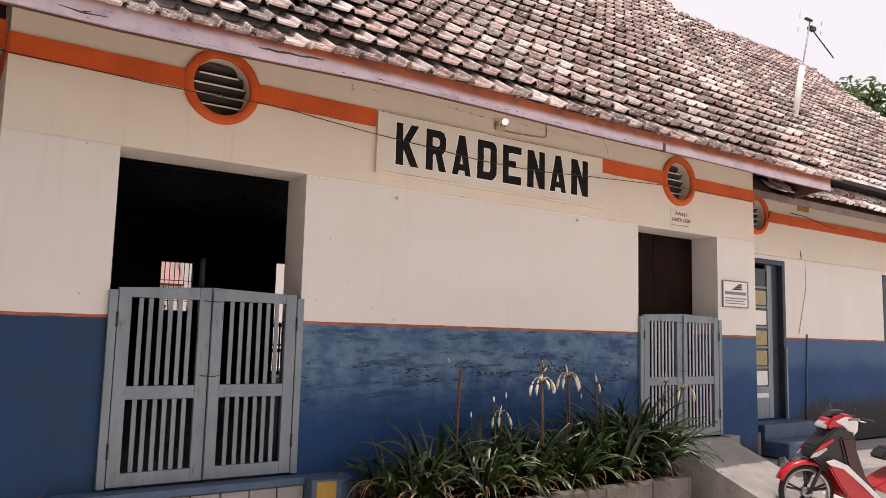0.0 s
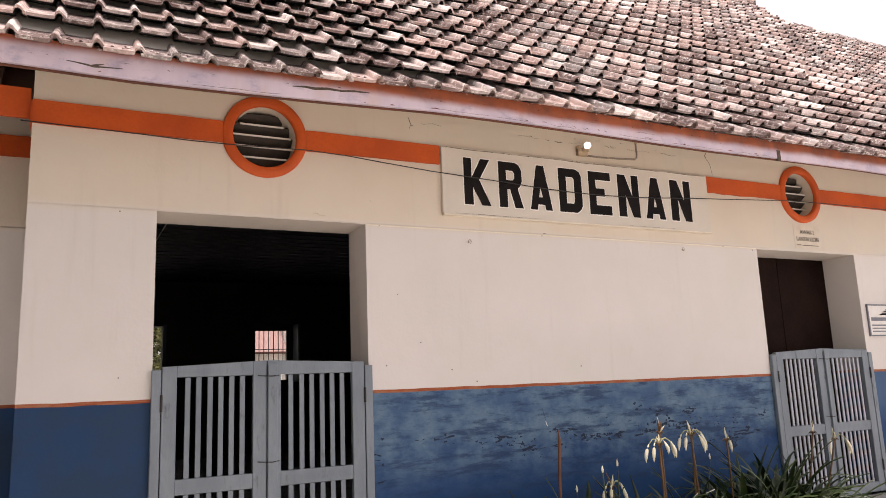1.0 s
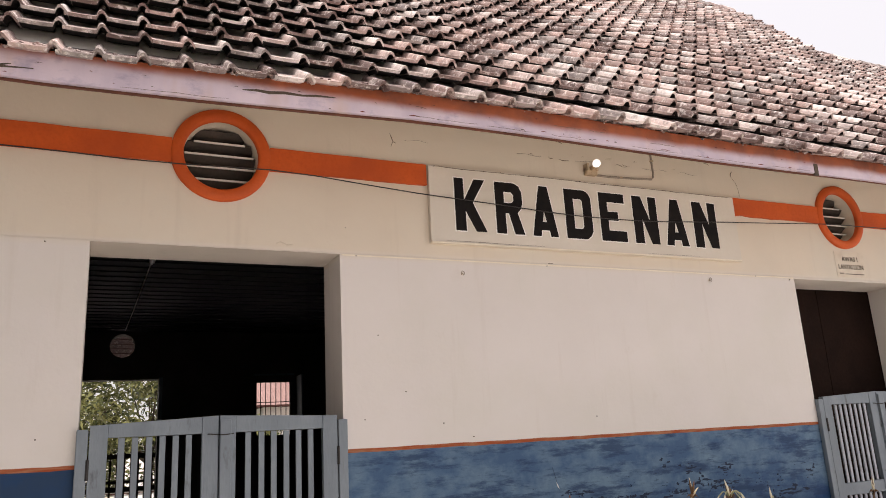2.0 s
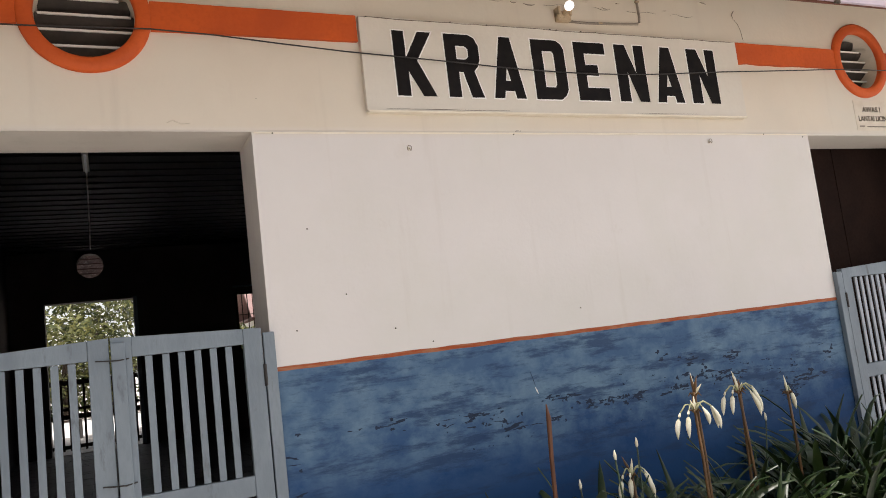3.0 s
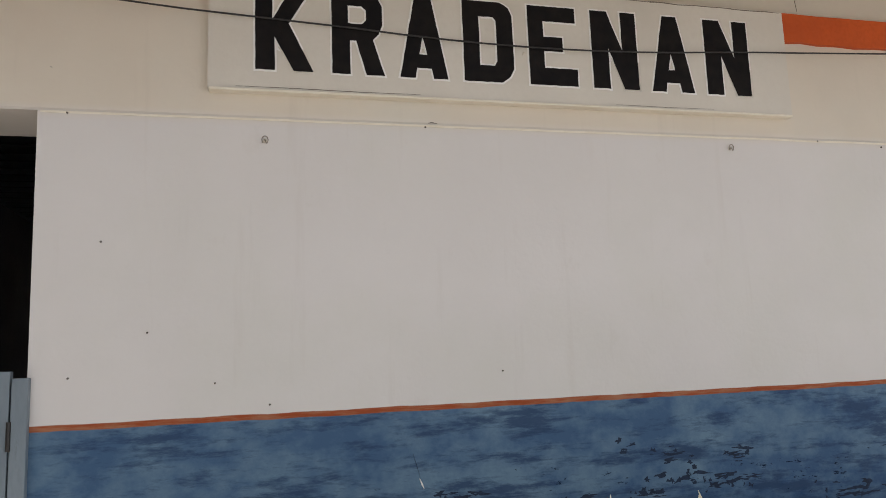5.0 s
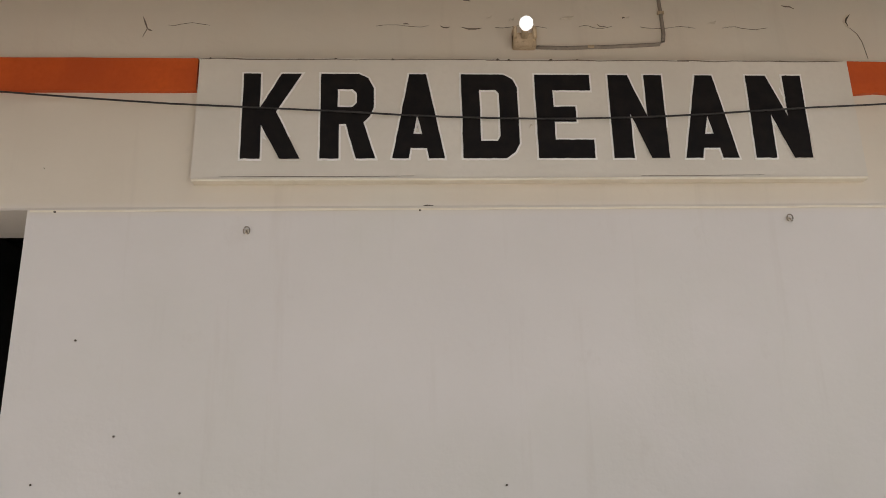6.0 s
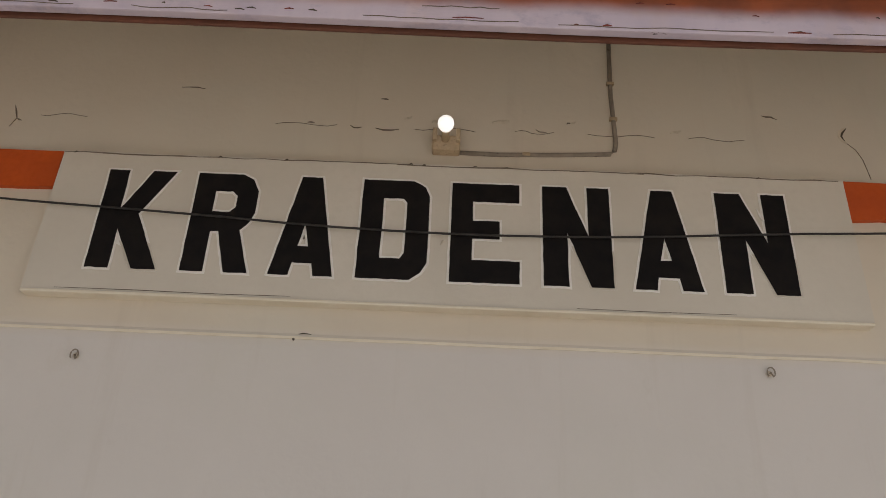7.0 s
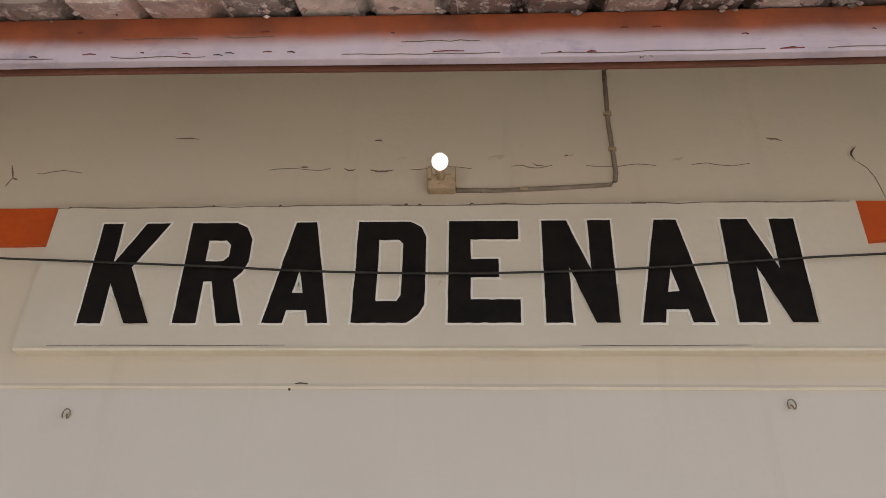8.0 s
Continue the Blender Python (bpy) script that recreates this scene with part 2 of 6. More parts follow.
BULB = glow("lit_bulb", (1.0, 0.97, 0.93), 2.2)


# ---- mesh tools ----
def part(name, bm, material, parent=None, label=""):
    me = bpy.data.meshes.new(name)
    bm.normal_update()
    bm.to_mesh(me)
    bm.free()
    if material:
        me.materials.append(material)
    ob = new(name, me)
    ob.parent = parent
    if label:
        tagged(ob, label)
    return ob


def part_data(name, verts, faces, material, parent=None, label=""):
    me = bpy.data.meshes.new(name)
    me.from_pydata([tuple(v) for v in verts], [], [tuple(f) for f in faces])
    me.update()
    me.materials.append(material)
    ob = new(name, me)
    ob.parent = parent
    if label:
        tagged(ob, label)
    return ob


def thing(name, label, category, group="", at=(0, 0, 0)):
    ob = new(name)
    ob.empty_display_size = 0.1
    ob.location = at
    return tagged(ob, label, category, group)


def fixed(ob, label="", category=""):
    return tagged(ob, label, category, kind="structure")


def box(x0, x1, y0, y1, z0, z1, bm=None, bevel=0.0):
    own = bmesh.new()
    v = [own.verts.new((x, y, z)) for x in (x0, x1) for y in (y0, y1) for z in (z0, z1)]
    for f in ((0, 1, 3, 2), (4, 6, 7, 5), (0, 4, 5, 1), (2, 3, 7, 6), (0, 2, 6, 4), (1, 5, 7, 3)):
        own.faces.new([v[i] for i in f])
    if bevel:
        bmesh.ops.bevel(own, geom=own.edges[:], offset=bevel, segments=2, affect="EDGES", profile=0.5)
    if bm is None:
        return own
    return joined(bm, own)


def joined(bm, other):
    me = bpy.data.meshes.new("tmp")
    other.to_mesh(me)
    other.free()
    bm.from_mesh(me)
    bpy.data.meshes.remove(me)
    return bm


def tube(points, radius, sides=8, bm=None, taper=None):
    """A round bar along points; taper gives a radius factor per point."""
    bm = bm or bmesh.new()
    pts = [Vector(p) for p in points]
    rings = []
    for i, p in enumerate(pts):
        d = (pts[min(i + 1, len(pts) - 1)] - pts[max(i - 1, 0)]).normalized()
        a = d.cross(Vector((0, 0, 1)) if abs(d.z) < 0.9 else Vector((1, 0, 0))).normalized()
        c = d.cross(a)
        r = radius * (taper[i] if taper else 1)
        rings.append([bm.verts.new(p + r * (math.cos(2 * math.pi * k / sides) * a + math.sin(2 * math.pi * k / sides) * c)) for k in range(sides)])
    for r0, r1 in zip(rings, rings[1:]):
        for k in range(sides):
            bm.faces.new((r0[k], r0[(k + 1) % sides], r1[(k + 1) % sides], r1[k]))
    bm.faces.new(rings[0][::-1])
    bm.faces.new(rings[-1])
    return bm


def lathe(profile, sides=24, m=None, bm=None):
    """Profile of (radius, height) turned round z, then moved by m."""
    bm = bm or bmesh.new()
    m = m or Matrix()
    rings = []
    for r, h in profile:
        rings.append([bm.verts.new(m @ Vector((r * math.cos(2 * math.pi * k / sides), r * math.sin(2 * math.pi * k / sides), h))) for k in range(sides)])
    for r0, r1 in zip(rings, rings[1:]):
        for k in range(sides):
            bm.faces.new((r0[k], r0[(k + 1) % sides], r1[(k + 1) % sides], r1[k]))
    return bm


def smooth(ob):
    ob.data.polygons.foreach_set("use_smooth", [True] * len(ob.data.polygons))
    return ob


def wall_sheet(x0, x1, z0, z1, front, back, rects=(), circles=(), ledge=None):
    """A wall along x with door openings and round openings that go through it. ledge: (z, set-back) of the coat above."""
    half = 0.30
    xs, zs = {x0, x1}, {z0, z1}
    for a, b, c, d in rects:
        xs |= {a, b}
        zs |= {max(c, z0), d}
    for cx, cz, r in circles:
        xs |= {cx - half, cx + half}
        zs |= {cz - half, cz + half}
    if ledge:
        zs |= {ledge[0], ledge[0] + 0.012}
    xs, zs = sorted(xs), sorted(zs)
    bm = bmesh.new()

    def vert(x, y, z):
        if ledge and y == front and z > ledge[0] + 0.001:
            y = front + ledge[1]
        return bm.verts.new((x, y, z))

    def face(pts):
        bm.faces.new([vert(*p) for p in pts])

    for xa, xb in zip(xs, xs[1:]):
        for za, zb in zip(zs, zs[1:]):
            mx, mz = (xa + xb) / 2, (za + zb) / 2
            if any(a < mx < b and c < mz < d for a, b, c, d in rects):
                continue
            hole = next((c for c in circles if abs(mx - c[0]) < half and abs(mz - c[1]) < half), None)
            if not hole:
                face(((xa, front, za), (xb, front, za), (xb, front, zb), (xa, front, zb)))
                face(((xa, back, za), (xa, back, zb), (xb, back, zb), (xb, back, za)))
    for cx, cz, r in circles:
        n = 48
        for k in range(n):
            quad = []
            for kk in (k, k + 1):
                a = 2 * math.pi * kk / n
                c, s = math.cos(a), math.sin(a)
                f = half / max(abs(c), abs(s))
                quad.append(((cx + r * c, cz + r * s), (cx + f * c, cz + f * s)))
            (i0, o0), (i1, o1) = quad
            face(((i0[0], front, i0[1]), (o0[0], front, o0[1]), (o1[0], front, o1[1]), (i1[0], front, i1[1])))
            face(((i0[0], back, i0[1]), (i1[0], back, i1[1]), (o1[0], back, o1[1]), (o0[0], back, o0[1])))
            yf = front + (ledge[1] if ledge else 0)
            face(((i0[0], yf, i0[1]), (i1[0], yf, i1[1]), (i1[0], back, i1[1]), (i0[0], back, i0[1])))
    for a, b, c, d in rects:
        c = max(c, z0)
        face(((a, front, c), (a, back, c), (a, back, d), (a, front, d)))
        face(((b, front, c), (b, front, d), (b, back, d), (b, back, c)))
        face(((a, front, d), (a, back, d), (b, back, d), (b, front, d)))
        if c > z0:
            face(((a, front, c), (b, front, c), (b, back, c), (a, back, c)))
    face(((x0, front, z0), (x0, front, z1), (x0, back, z1), (x0, back, z0)))
    face(((x1, front, z0), (x1, back, z0), (x1, back, z1), (x1, front, z1)))
    face(((x0, front, z1), (x1, front, z1), (x1, back, z1), (x0, back, z1)))
    bmesh.ops.remove_doubles(bm, verts=bm.verts, dist=0.0005)
    bmesh.ops.recalc_face_normals(bm, faces=bm.faces)
    return bm


# ---- ground ----
bm = bmesh.new()
x0, x1, y0, y1 = -400, 400, -400, 400
xs = [x0, -60, -20, -10, *[-8 + 0.5 * i for i in range(44)], 16, 24, 60, x1]
ys = [y0, -60, -20, *[-10 + 0.5 * i for i in range(21)], 2, 10, 30, 60, y1]
grid = [[bm.verts.new((x, y, GROUND + (0.02 * noise.noise((x, y, 0)) if -9 < x < 15 and -10 < y < -0.5 else 0))) for y in ys] for x in xs]
for i in range(len(xs) - 1):
    for j in range(len(ys) - 1):
        bm.faces.new((grid[i][j], grid[i + 1][j], grid[i + 1][j + 1], grid[i][j + 1]))
ground = fixed(smooth(part("ground", bm, GROUNDM)), "pale dusty packed earth yard", "ground")

# ---- walls ----
O1, O2 = (-1.397, -0.012, -0.4, DOOR_H + 0.01), (3.858, 5.235, -0.4, DOOR_H)
VENTS = ((-0.722, 2.868), (4.544, 2.872))
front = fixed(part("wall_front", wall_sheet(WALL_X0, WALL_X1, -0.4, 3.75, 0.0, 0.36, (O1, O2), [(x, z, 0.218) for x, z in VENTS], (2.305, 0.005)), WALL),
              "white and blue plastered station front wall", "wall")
for name, x0, x1 in (("wall_bay_side_west", WALL_X0 + 0.001, WALL_X0 + 0.30), ("wall_bay_side_east", WALL_X1 - 0.30, WALL_X1 - 0.001)):
    fixed(part(name, box(x0, x1, 0.361, WING_Y + 0.35, -0.4, 3.75), WALL), "white and blue plastered side wall", "wall")

# added out of view to keep light off the west end of the front
fixed(part("wall_yard_west", box(-3.9, -3.6, -14.0, WING_Y - 0.3, GROUND - 0.05, 7.5), CONCRETE), "added unseen concrete wall that blocks light from the west", "wall")

WDOOR = (6.98, 7.86, 0.0, 2.25)
WWIN = (10.75, 11.9, 1.13, 2.24)
fixed(part("wall_wing_east", wall_sheet(WALL_X1 - 0.29, 18.0, -0.4, 3.75, WING_Y, WING_Y + 0.34, (WDOOR, WWIN), [(7.20, 2.872, 0.218)], (2.305, 0.012)), WALL),
      "white and blue plastered wing wall with worn patches", "wall")
fixed(part("wall_wing_west", wall_sheet(-9.0, WALL_X0 + 0.29, -0.4, 3.75, WING_Y, WING_Y + 0.34, (), (), (2.305, 0.012)), WALL),
      "white and blue plastered wing wall", "wall")

# ---- hall behind the front wall ----
BACK = 10.46
BDOOR, BWIN, BDOOR2 = (-1.65, -0.27, -0.4, 2.49), (1.445, 2.19, 1.35, 2.445), (3.965, 5.2, -0.4, 2.55)
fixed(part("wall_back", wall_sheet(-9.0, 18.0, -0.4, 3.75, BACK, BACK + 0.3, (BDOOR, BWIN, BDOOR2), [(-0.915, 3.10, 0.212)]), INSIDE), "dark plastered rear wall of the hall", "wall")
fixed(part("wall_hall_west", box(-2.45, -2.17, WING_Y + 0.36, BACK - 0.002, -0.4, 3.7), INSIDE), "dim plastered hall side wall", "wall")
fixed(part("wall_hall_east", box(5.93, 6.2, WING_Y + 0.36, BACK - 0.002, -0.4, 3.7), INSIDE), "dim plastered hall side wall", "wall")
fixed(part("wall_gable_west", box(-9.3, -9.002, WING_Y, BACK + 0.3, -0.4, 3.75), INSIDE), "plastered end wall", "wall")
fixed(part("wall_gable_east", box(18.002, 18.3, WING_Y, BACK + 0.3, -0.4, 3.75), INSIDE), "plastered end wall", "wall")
bm = bmesh.new()
for i in range(44):
    for j in range(52):
        if -2.16 + i * 0.2 < 5.9:
            box(-2.16 + i * 0.2 + 0.002, -2.16 + i * 0.2 + 0.198, 0.0 + j * 0.2 + 0.002, 0.2 + j * 0.2 - 0.002, -0.4, -0.012 - 0.003 * random.random(), bm)
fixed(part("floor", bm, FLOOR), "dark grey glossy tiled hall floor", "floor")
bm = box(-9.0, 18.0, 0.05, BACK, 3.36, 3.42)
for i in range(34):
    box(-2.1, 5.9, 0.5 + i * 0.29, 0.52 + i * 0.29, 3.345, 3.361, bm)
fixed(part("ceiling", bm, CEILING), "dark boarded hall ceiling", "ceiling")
tl = thing("ceiling_tube_lamp", "white tube lamp on the dark hall ceiling", "lamp")
part("housing", box(-0.84, -0.78, 4.0, 4.72, 3.305, 3.343, bevel=0.005), WHITE, tl)
part("tube", tube([(-0.81, 4.03, 3.292), (-0.81, 4.69, 3.292)], 0.011), glow("lit_tube", (1.0, 0.98, 0.95), 0.1), tl, "dimly lit white tube")
part("lead", tube([(-0.81, 4.72, 3.338), (-0.85, 8.0, 3.34), (-0.89, 10.2, 3.338)], 0.008), WHITE, tl)

# window bars at the back
w = thing("window_barred", "small hall window with dark iron bars", "window")
w["kind"] = "structure"
x0, x1, z0, z1 = BWIN
frame_bm = box(x0, x1, BACK + 0.02, BACK + 0.08, z0, z0 + 0.05)
box(x0, x1, BACK + 0.02, BACK + 0.08, z1 - 0.05, z1, frame_bm)
box(x0, x0 + 0.05, BACK + 0.02, BACK + 0.08, z0 + 0.05, z1 - 0.05, frame_bm)
box(x1 - 0.05, x1, BACK + 0.02, BACK + 0.08, z0 + 0.05, z1 - 0.05, frame_bm)
part("window_frame", frame_bm, DARKWOOD, w)
for i in range(6):
    x = x0 + 0.13 + i * 0.098
    part("bar", tube([(x, BACK + 0.05, z0 + 0.05), (x, BACK + 0.05, z1 - 0.05)], 0.009, 6), DARKWOOD, w)
part("casement_edge", box(x1 + 0.07, x1 + 0.10, BACK - 0.40, BACK - 0.004, z0, z1 + 0.06), GATE, w)
part("head_board", box(x0 - 0.02, x1 + 0.02, BACK - 0.05, BACK - 0.004, z1 + 0.08, z1 + 0.11), GATE, w)
for z in (1.60, 2.02):
    part("cross_bar", tube([(x0 + 0.05, BACK + 0.056, z), (x1 - 0.05, BACK + 0.056, z)], 0.008, 6), DARKWOOD, w)


def round_vent(cx, cz, y, slats=5, r=0.218, ring=True):
    v = thing("round_vent", "round louvred vent with thick orange plaster ring", "vent", "round vents")
    if ring:
        prof = [(r - 0.004, 0.0), (r - 0.002, 0.03), (r + 0.008, 0.036), (0.278, 0.036), (0.286, 0.028), (0.287, 0.0)]
        smooth(part("ring", lathe([(a, h) for a, h in prof], 64, pose(cx, y + 0.014, cz, 90)), ORANGE, v, "thick orange plaster ring"))
    for i in range(slats):
        dz = (i - (slats - 1) / 2) * 2 * r / (slats + 0.6)
        half = math.sqrt(r * r - dz * dz) - 0.002
        s = box(-half, half, -0.06, 0.06, -0.007, 0.007)
        s.transform(pose(cx, y + 0.15, cz + dz, -38))
        part("slat", s, LOUVRE, v)
        # white strip paints the light along the slat's front edge
        e = box(-half, half, -0.005, 0.005, -0.006, 0.006, bevel=0.002)
        e.transform(pose(cx, y + 0.096, cz + dz + 0.046 - 0.09, 0))
        part("slat_edge", e, WHITE, v, "louvre edge whitened as a highlight")
    return v


for x, z in VENTS:
    round_vent(x, z, 0.0)
round_vent(7.20, 2.872, WING_Y)
v = thing("round_vent_inner", "round vent with pale horizontal bars", "vent")
for i in range(4):
    dz = -0.125 + i * 0.083
    half = math.sqrt(0.212 ** 2 - dz * dz)
    part("bar", box(-0.915 - half, -0.915 + half, BACK + 0.1, BACK + 0.13, 3.10 + dz - 0.010, 3.10 + dz + 0.010), surface("faded_pink_bar", (0.55, 0.40, 0.37), (0.42, 0.29, 0.27), 12, 60, 0.7) if i == 0 else v.children[0].active_material, v)

# orange strips
for nm, x0, x1, y in (("trim_strip", WALL_X0 + 0.002, -1.003, 0.0), ("trim_strip", -0.441, 0.587, 0.0), ("trim_strip", 3.284, 4.263, 0.0), ("trim_strip", 4.825, WALL_X1 - 0.002, 0.0),
                      ("trim_strip", 7.482, 17.9, WING_Y), ("trim_strip", -8.9, WALL_X0 - 0.012, WING_Y)):
    bm = box(x0, x1, y - 0.016, y + 0.011, 2.798, 2.943)
    n = max(2, int((x1 - x0) / 0.12))
    bmesh.ops.subdivide_edges(bm, edges=[e for e in bm.edges if abs(e.verts[0].co.x - e.verts[1].co.x) > 0.1], cuts=n)
    for vv in bm.verts:
        if vv.co.z < 2.85:
            vv.co.z += 0.006 * noise.noise((vv.co.x * 6, 0, 3)) - (0.006 if noise.noise((vv.co.x * 9, 5, 3)) > 0.42 else 0)
        else:
            vv.co.z += 0.004 * noise.noise((vv.co.x * 5, 7, 3))
    fixed(part(nm, bm, ORANGE), "raised orange plaster band", "trim")
for x in (WALL_X0, WALL_X1):
    fixed(part("trim_strip", box(x - 0.014 if x < 0 else x - 0.002, x + 0.002 if x < 0 else x + 0.014, 0.0, WING_Y - 0.002, 2.798, 2.943), ORANGE), "raised orange plaster band", "trim")

# ---- station name board ----
board = thing("station_name_board", "cream plastered name board with painted black letters", "sign")
SX0, SX1, SZ0, SZ1 = 0.594, 3.278, 2.418, 2.938
bm = box(SX0, SX1, -0.03, 0.02, SZ0, SZ1)
for vv in bm.verts:
    if vv.co.z > 2.7 and vv.co.x < 1:
        vv.co.x += 0.004
part("panel", bm, SIGNBOARD, board)
# pale tone paints the highlight where the moulding and coat edge catch light
EDGE = surface("plaster_edge_highlight", (0.90, 0.83, 0.70), (0.82, 0.74, 0.60), 9, 60, 0.8)
part("lower_moulding", box(SX0 + 0.004, SX1 - 0.004, -0.040, 0.01, SZ0 - 0.012, SZ0 - 0.001, bevel=0.004), EDGE, board)
bm = box(O1[1] + 0.01, O2[0] - 0.01, -0.0035, 0.004, 2.297, 2.3055)
bmesh.ops.subdivide_edges(bm, edges=[e for e in bm.edges if abs(e.verts[0].co.x - e.verts[1].co.x) > 0.3], cuts=60)
for vv in bm.verts:
    vv.co.z += 0.0025 * noise.noise((vv.co.x * 4, 0, 8))
    vv.co.y += 0.003 * max(0.0, noise.noise((vv.co.x * 3, 4, 8)) + 0.15)
part("coat_edge", bm, EDGE, front, "thin pale highlight along the edge of the lower coat of plaster")
GLYPHS = {
    "K": ([(0, 0), (0, 1), (.29, 1), (.295, .58), (.65, 1), (1, 1), (.575, .545), (1, 0), (.66, 0), (.325, .39), (.33, 0)],),
    "R": ([(0, 0), (0, 1), (.70, 1), (.87, .95), (.97, .83), (.97, .6), (.90, .49), (.78, .42), (1, 0), (.65, 0), (.46, .4), (.34, .4), (.34, 0)],
          [(.31, .6), (.31, .815), (.58, .815), (.66, .77), (.66, .65), (.58, .6)]),
    "A": ([(0, 0), (.34, 1), (.67, 1), (1, 0), (.7, 0), (.66, .12), (.35, .12), (.31, 0)], [(.405, .285), (.575, .285), (.485, .51)]),
    "D": ([(0, 0), (0, 1), (.76, 1), (.93, .94), (1, .84), (1, .17), (.92, .07), (.76, 0)], [(.32, .2), (.32, .81), (.61, .81), (.67, .77), (.67, .26), (.61, .2)]),
    "E": ([(0, 0), (0, 1), (1, 1), (1, .81), (.315, .81), (.315, .61), (.71, .61), (.71, .43), (.315, .43), (.315, .215), (1, .215), (1, 0)],),
    "N": ([(0, 0), (0, 1), (.36, 1), (.67, .49), (.67, 1), (1, 1), (1, 0), (.68, 0), (.36, .53), (.36, 0)],),
}


def flat_letter(ch, x0, x1, z0, z1, y, deep, grow, material, parent, name):
    cu = bpy.data.curves.new("c", "CURVE")
    cu.dimensions, cu.fill_mode, cu.extrude, cu.offset = "2D", "BOTH", deep, grow
    for loop in GLYPHS[ch]:
        fine = []
        for (ua, wa), (ub, wb) in zip(loop, loop[1:] + loop[:1]):
            steps = max(1, int(((ua - ub) ** 2 + (wa - wb) ** 2) ** 0.5 / 0.07))
            fine += [(ua + (ub - ua) * k / steps, wa + (wb - wa) * k / steps) for k in range(steps)]
        sp = cu.splines.new("POLY")
        sp.points.add(len(fine) - 1)
        for pnt, (u, w_) in zip(sp.points, fine):
            pnt.co = (x0 + u * (x1 - x0) + 0.0018 * noise.noise((u * 9 + x0, w_ * 9, 1)), z0 + w_ * (z1 - z0) + 0.0022 * noise.noise((u * 9 + x0, w_ * 9, 4)), 0, 1)
        sp.use_cyclic_u = True
    ob = new("c", cu)
    bpy.context.view_layer.update()
    me = bpy.data.meshes.new_from_object(ob.evaluated_get(bpy.context.evaluated_depsgraph_get()))
    bpy.data.objects.remove(ob)
    me.transform(pose(0, y, 0, 90))
    me.materials.clear()
    me.materials.append(material)
    out = new(name, me)
    out.parent = parent
    return out


CHALK = surface("chalk_white_line", (0.93, 0.91, 0.87), (0.86, 0.83, 0.78), 40, 120, 0.8)
LETTER_X = ((0.777, 1.006), (1.083, 1.300), (1.366, 1.573), (1.646, 1.872), (1.946, 2.172), (2.249, 2.473), (2.541, 2.757), (2.829, 3.062))
for ch, (x0, x1) in zip("KRADENAN", LETTER_X):
    tagged(flat_letter(ch, x0, x1, 2.500, 2.866, -0.0305, 0.0012, 0.0078, CHALK, board, "letter_outline"), "thin white outline")
    tagged(flat_letter(ch, x0, x1, 2.500, 2.866, -0.0325, 0.0012, 0.0, BLACK, board, "letter"), "painted black capital letter " + ch)

# ---- roof ----
TW, TL = 0.197, 0.255


def tile_template(width=0.212, length=0.335):
    """A flat pan tile with a narrow round roll along one edge and a thin raised lip."""
    us = [0, .045, .090, .130, .152, .157, .164, .175, .187, .197, width]
    cs = [.006, .004, .003, .004, .006, .024, .037, .042, .036, .022, .004]
    v, n = [], len(us)
    lift, lip = 0.085, 0.019
    v += [(u, -0.006 if c > 0.03 else 0.0, c + lift) for u, c in zip(us, cs)]
    v += [(u, length, c) for u, c in zip(us, cs)]
    v += [(u, 0.002, c + lift - lip) for u, c in zip(us, cs)]
    v += [(u, 0.16, c + lift * (1 - 0.16 / length) - lip - 0.03) for u, c in zip(us, cs)]
    f = []
    for i in range(n - 1):
        f += [(i, i + 1, n + i + 1, n + i), (2 * n + i, 2 * n + i + 1, i + 1, i), (3 * n + i, 3 * n + i + 1, 2 * n + i + 1, 2 * n + i)]
    f += [(n - 1, 3 * n - 1, 4 * n - 1, 2 * n - 1), (0, n, 3 * n, 2 * n)]
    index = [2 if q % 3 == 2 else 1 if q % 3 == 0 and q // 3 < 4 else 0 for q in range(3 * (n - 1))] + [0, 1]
    return np.array(v), f, index


TV, TF, TI = tile_template()
rng = np.random.default_rng(4)


def sag(x):
    """The eaves dip towards the west end of the bay."""
    return -0.055 * min(1.0, max(0.0, (0.2 - x) / 1.8)) + 0.006 * math.sin(x * 1.9)


def tile_rows(x_lo, x_hi, y0, z0, slope, y_top, keep):
    """Places of the tiles of one slope: matrices as (origin, across, along, normal)."""
    ang = math.atan(slope)
    along = np.array([0, math.cos(ang), math.sin(ang)])
    normal = np.array([0, -math.sin(ang), math.cos(ang)])
    rows = int((y_top - y0) / (TL * math.cos(ang)))
    out = []
    for r in range(rows):
        n = int((x_hi - x_lo) / TW)
        for c in range(n):
            x = x_lo + c * TW + 0.008 * math.sin(r * 1.7) + rng.normal(0, 0.004)
            o = np.array([x, y0, z0]) + along * (r * TL + rng.normal(0, 0.007)) + normal * (-0.029 + 0.012 * math.sin(x * 0.9 + r * 0.31) + abs(rng.normal(0, 0.007)))
            if not keep(x, o[1]):
                continue
            if y0 == EAVE_Y:
                o = o + np.array([0, 0, sag(x) * math.exp(-r / 5)])
            tilt = rng.normal(0, 0.019)
            ac = np.array([math.cos(tilt), 0, 0]) + along * math.sin(tilt)
            al = along * math.cos(tilt) - np.array([math.sin(tilt), 0, 0]) + normal * rng.normal(0, 0.012)
            out.append((o, ac, al, normal, r))
    return out


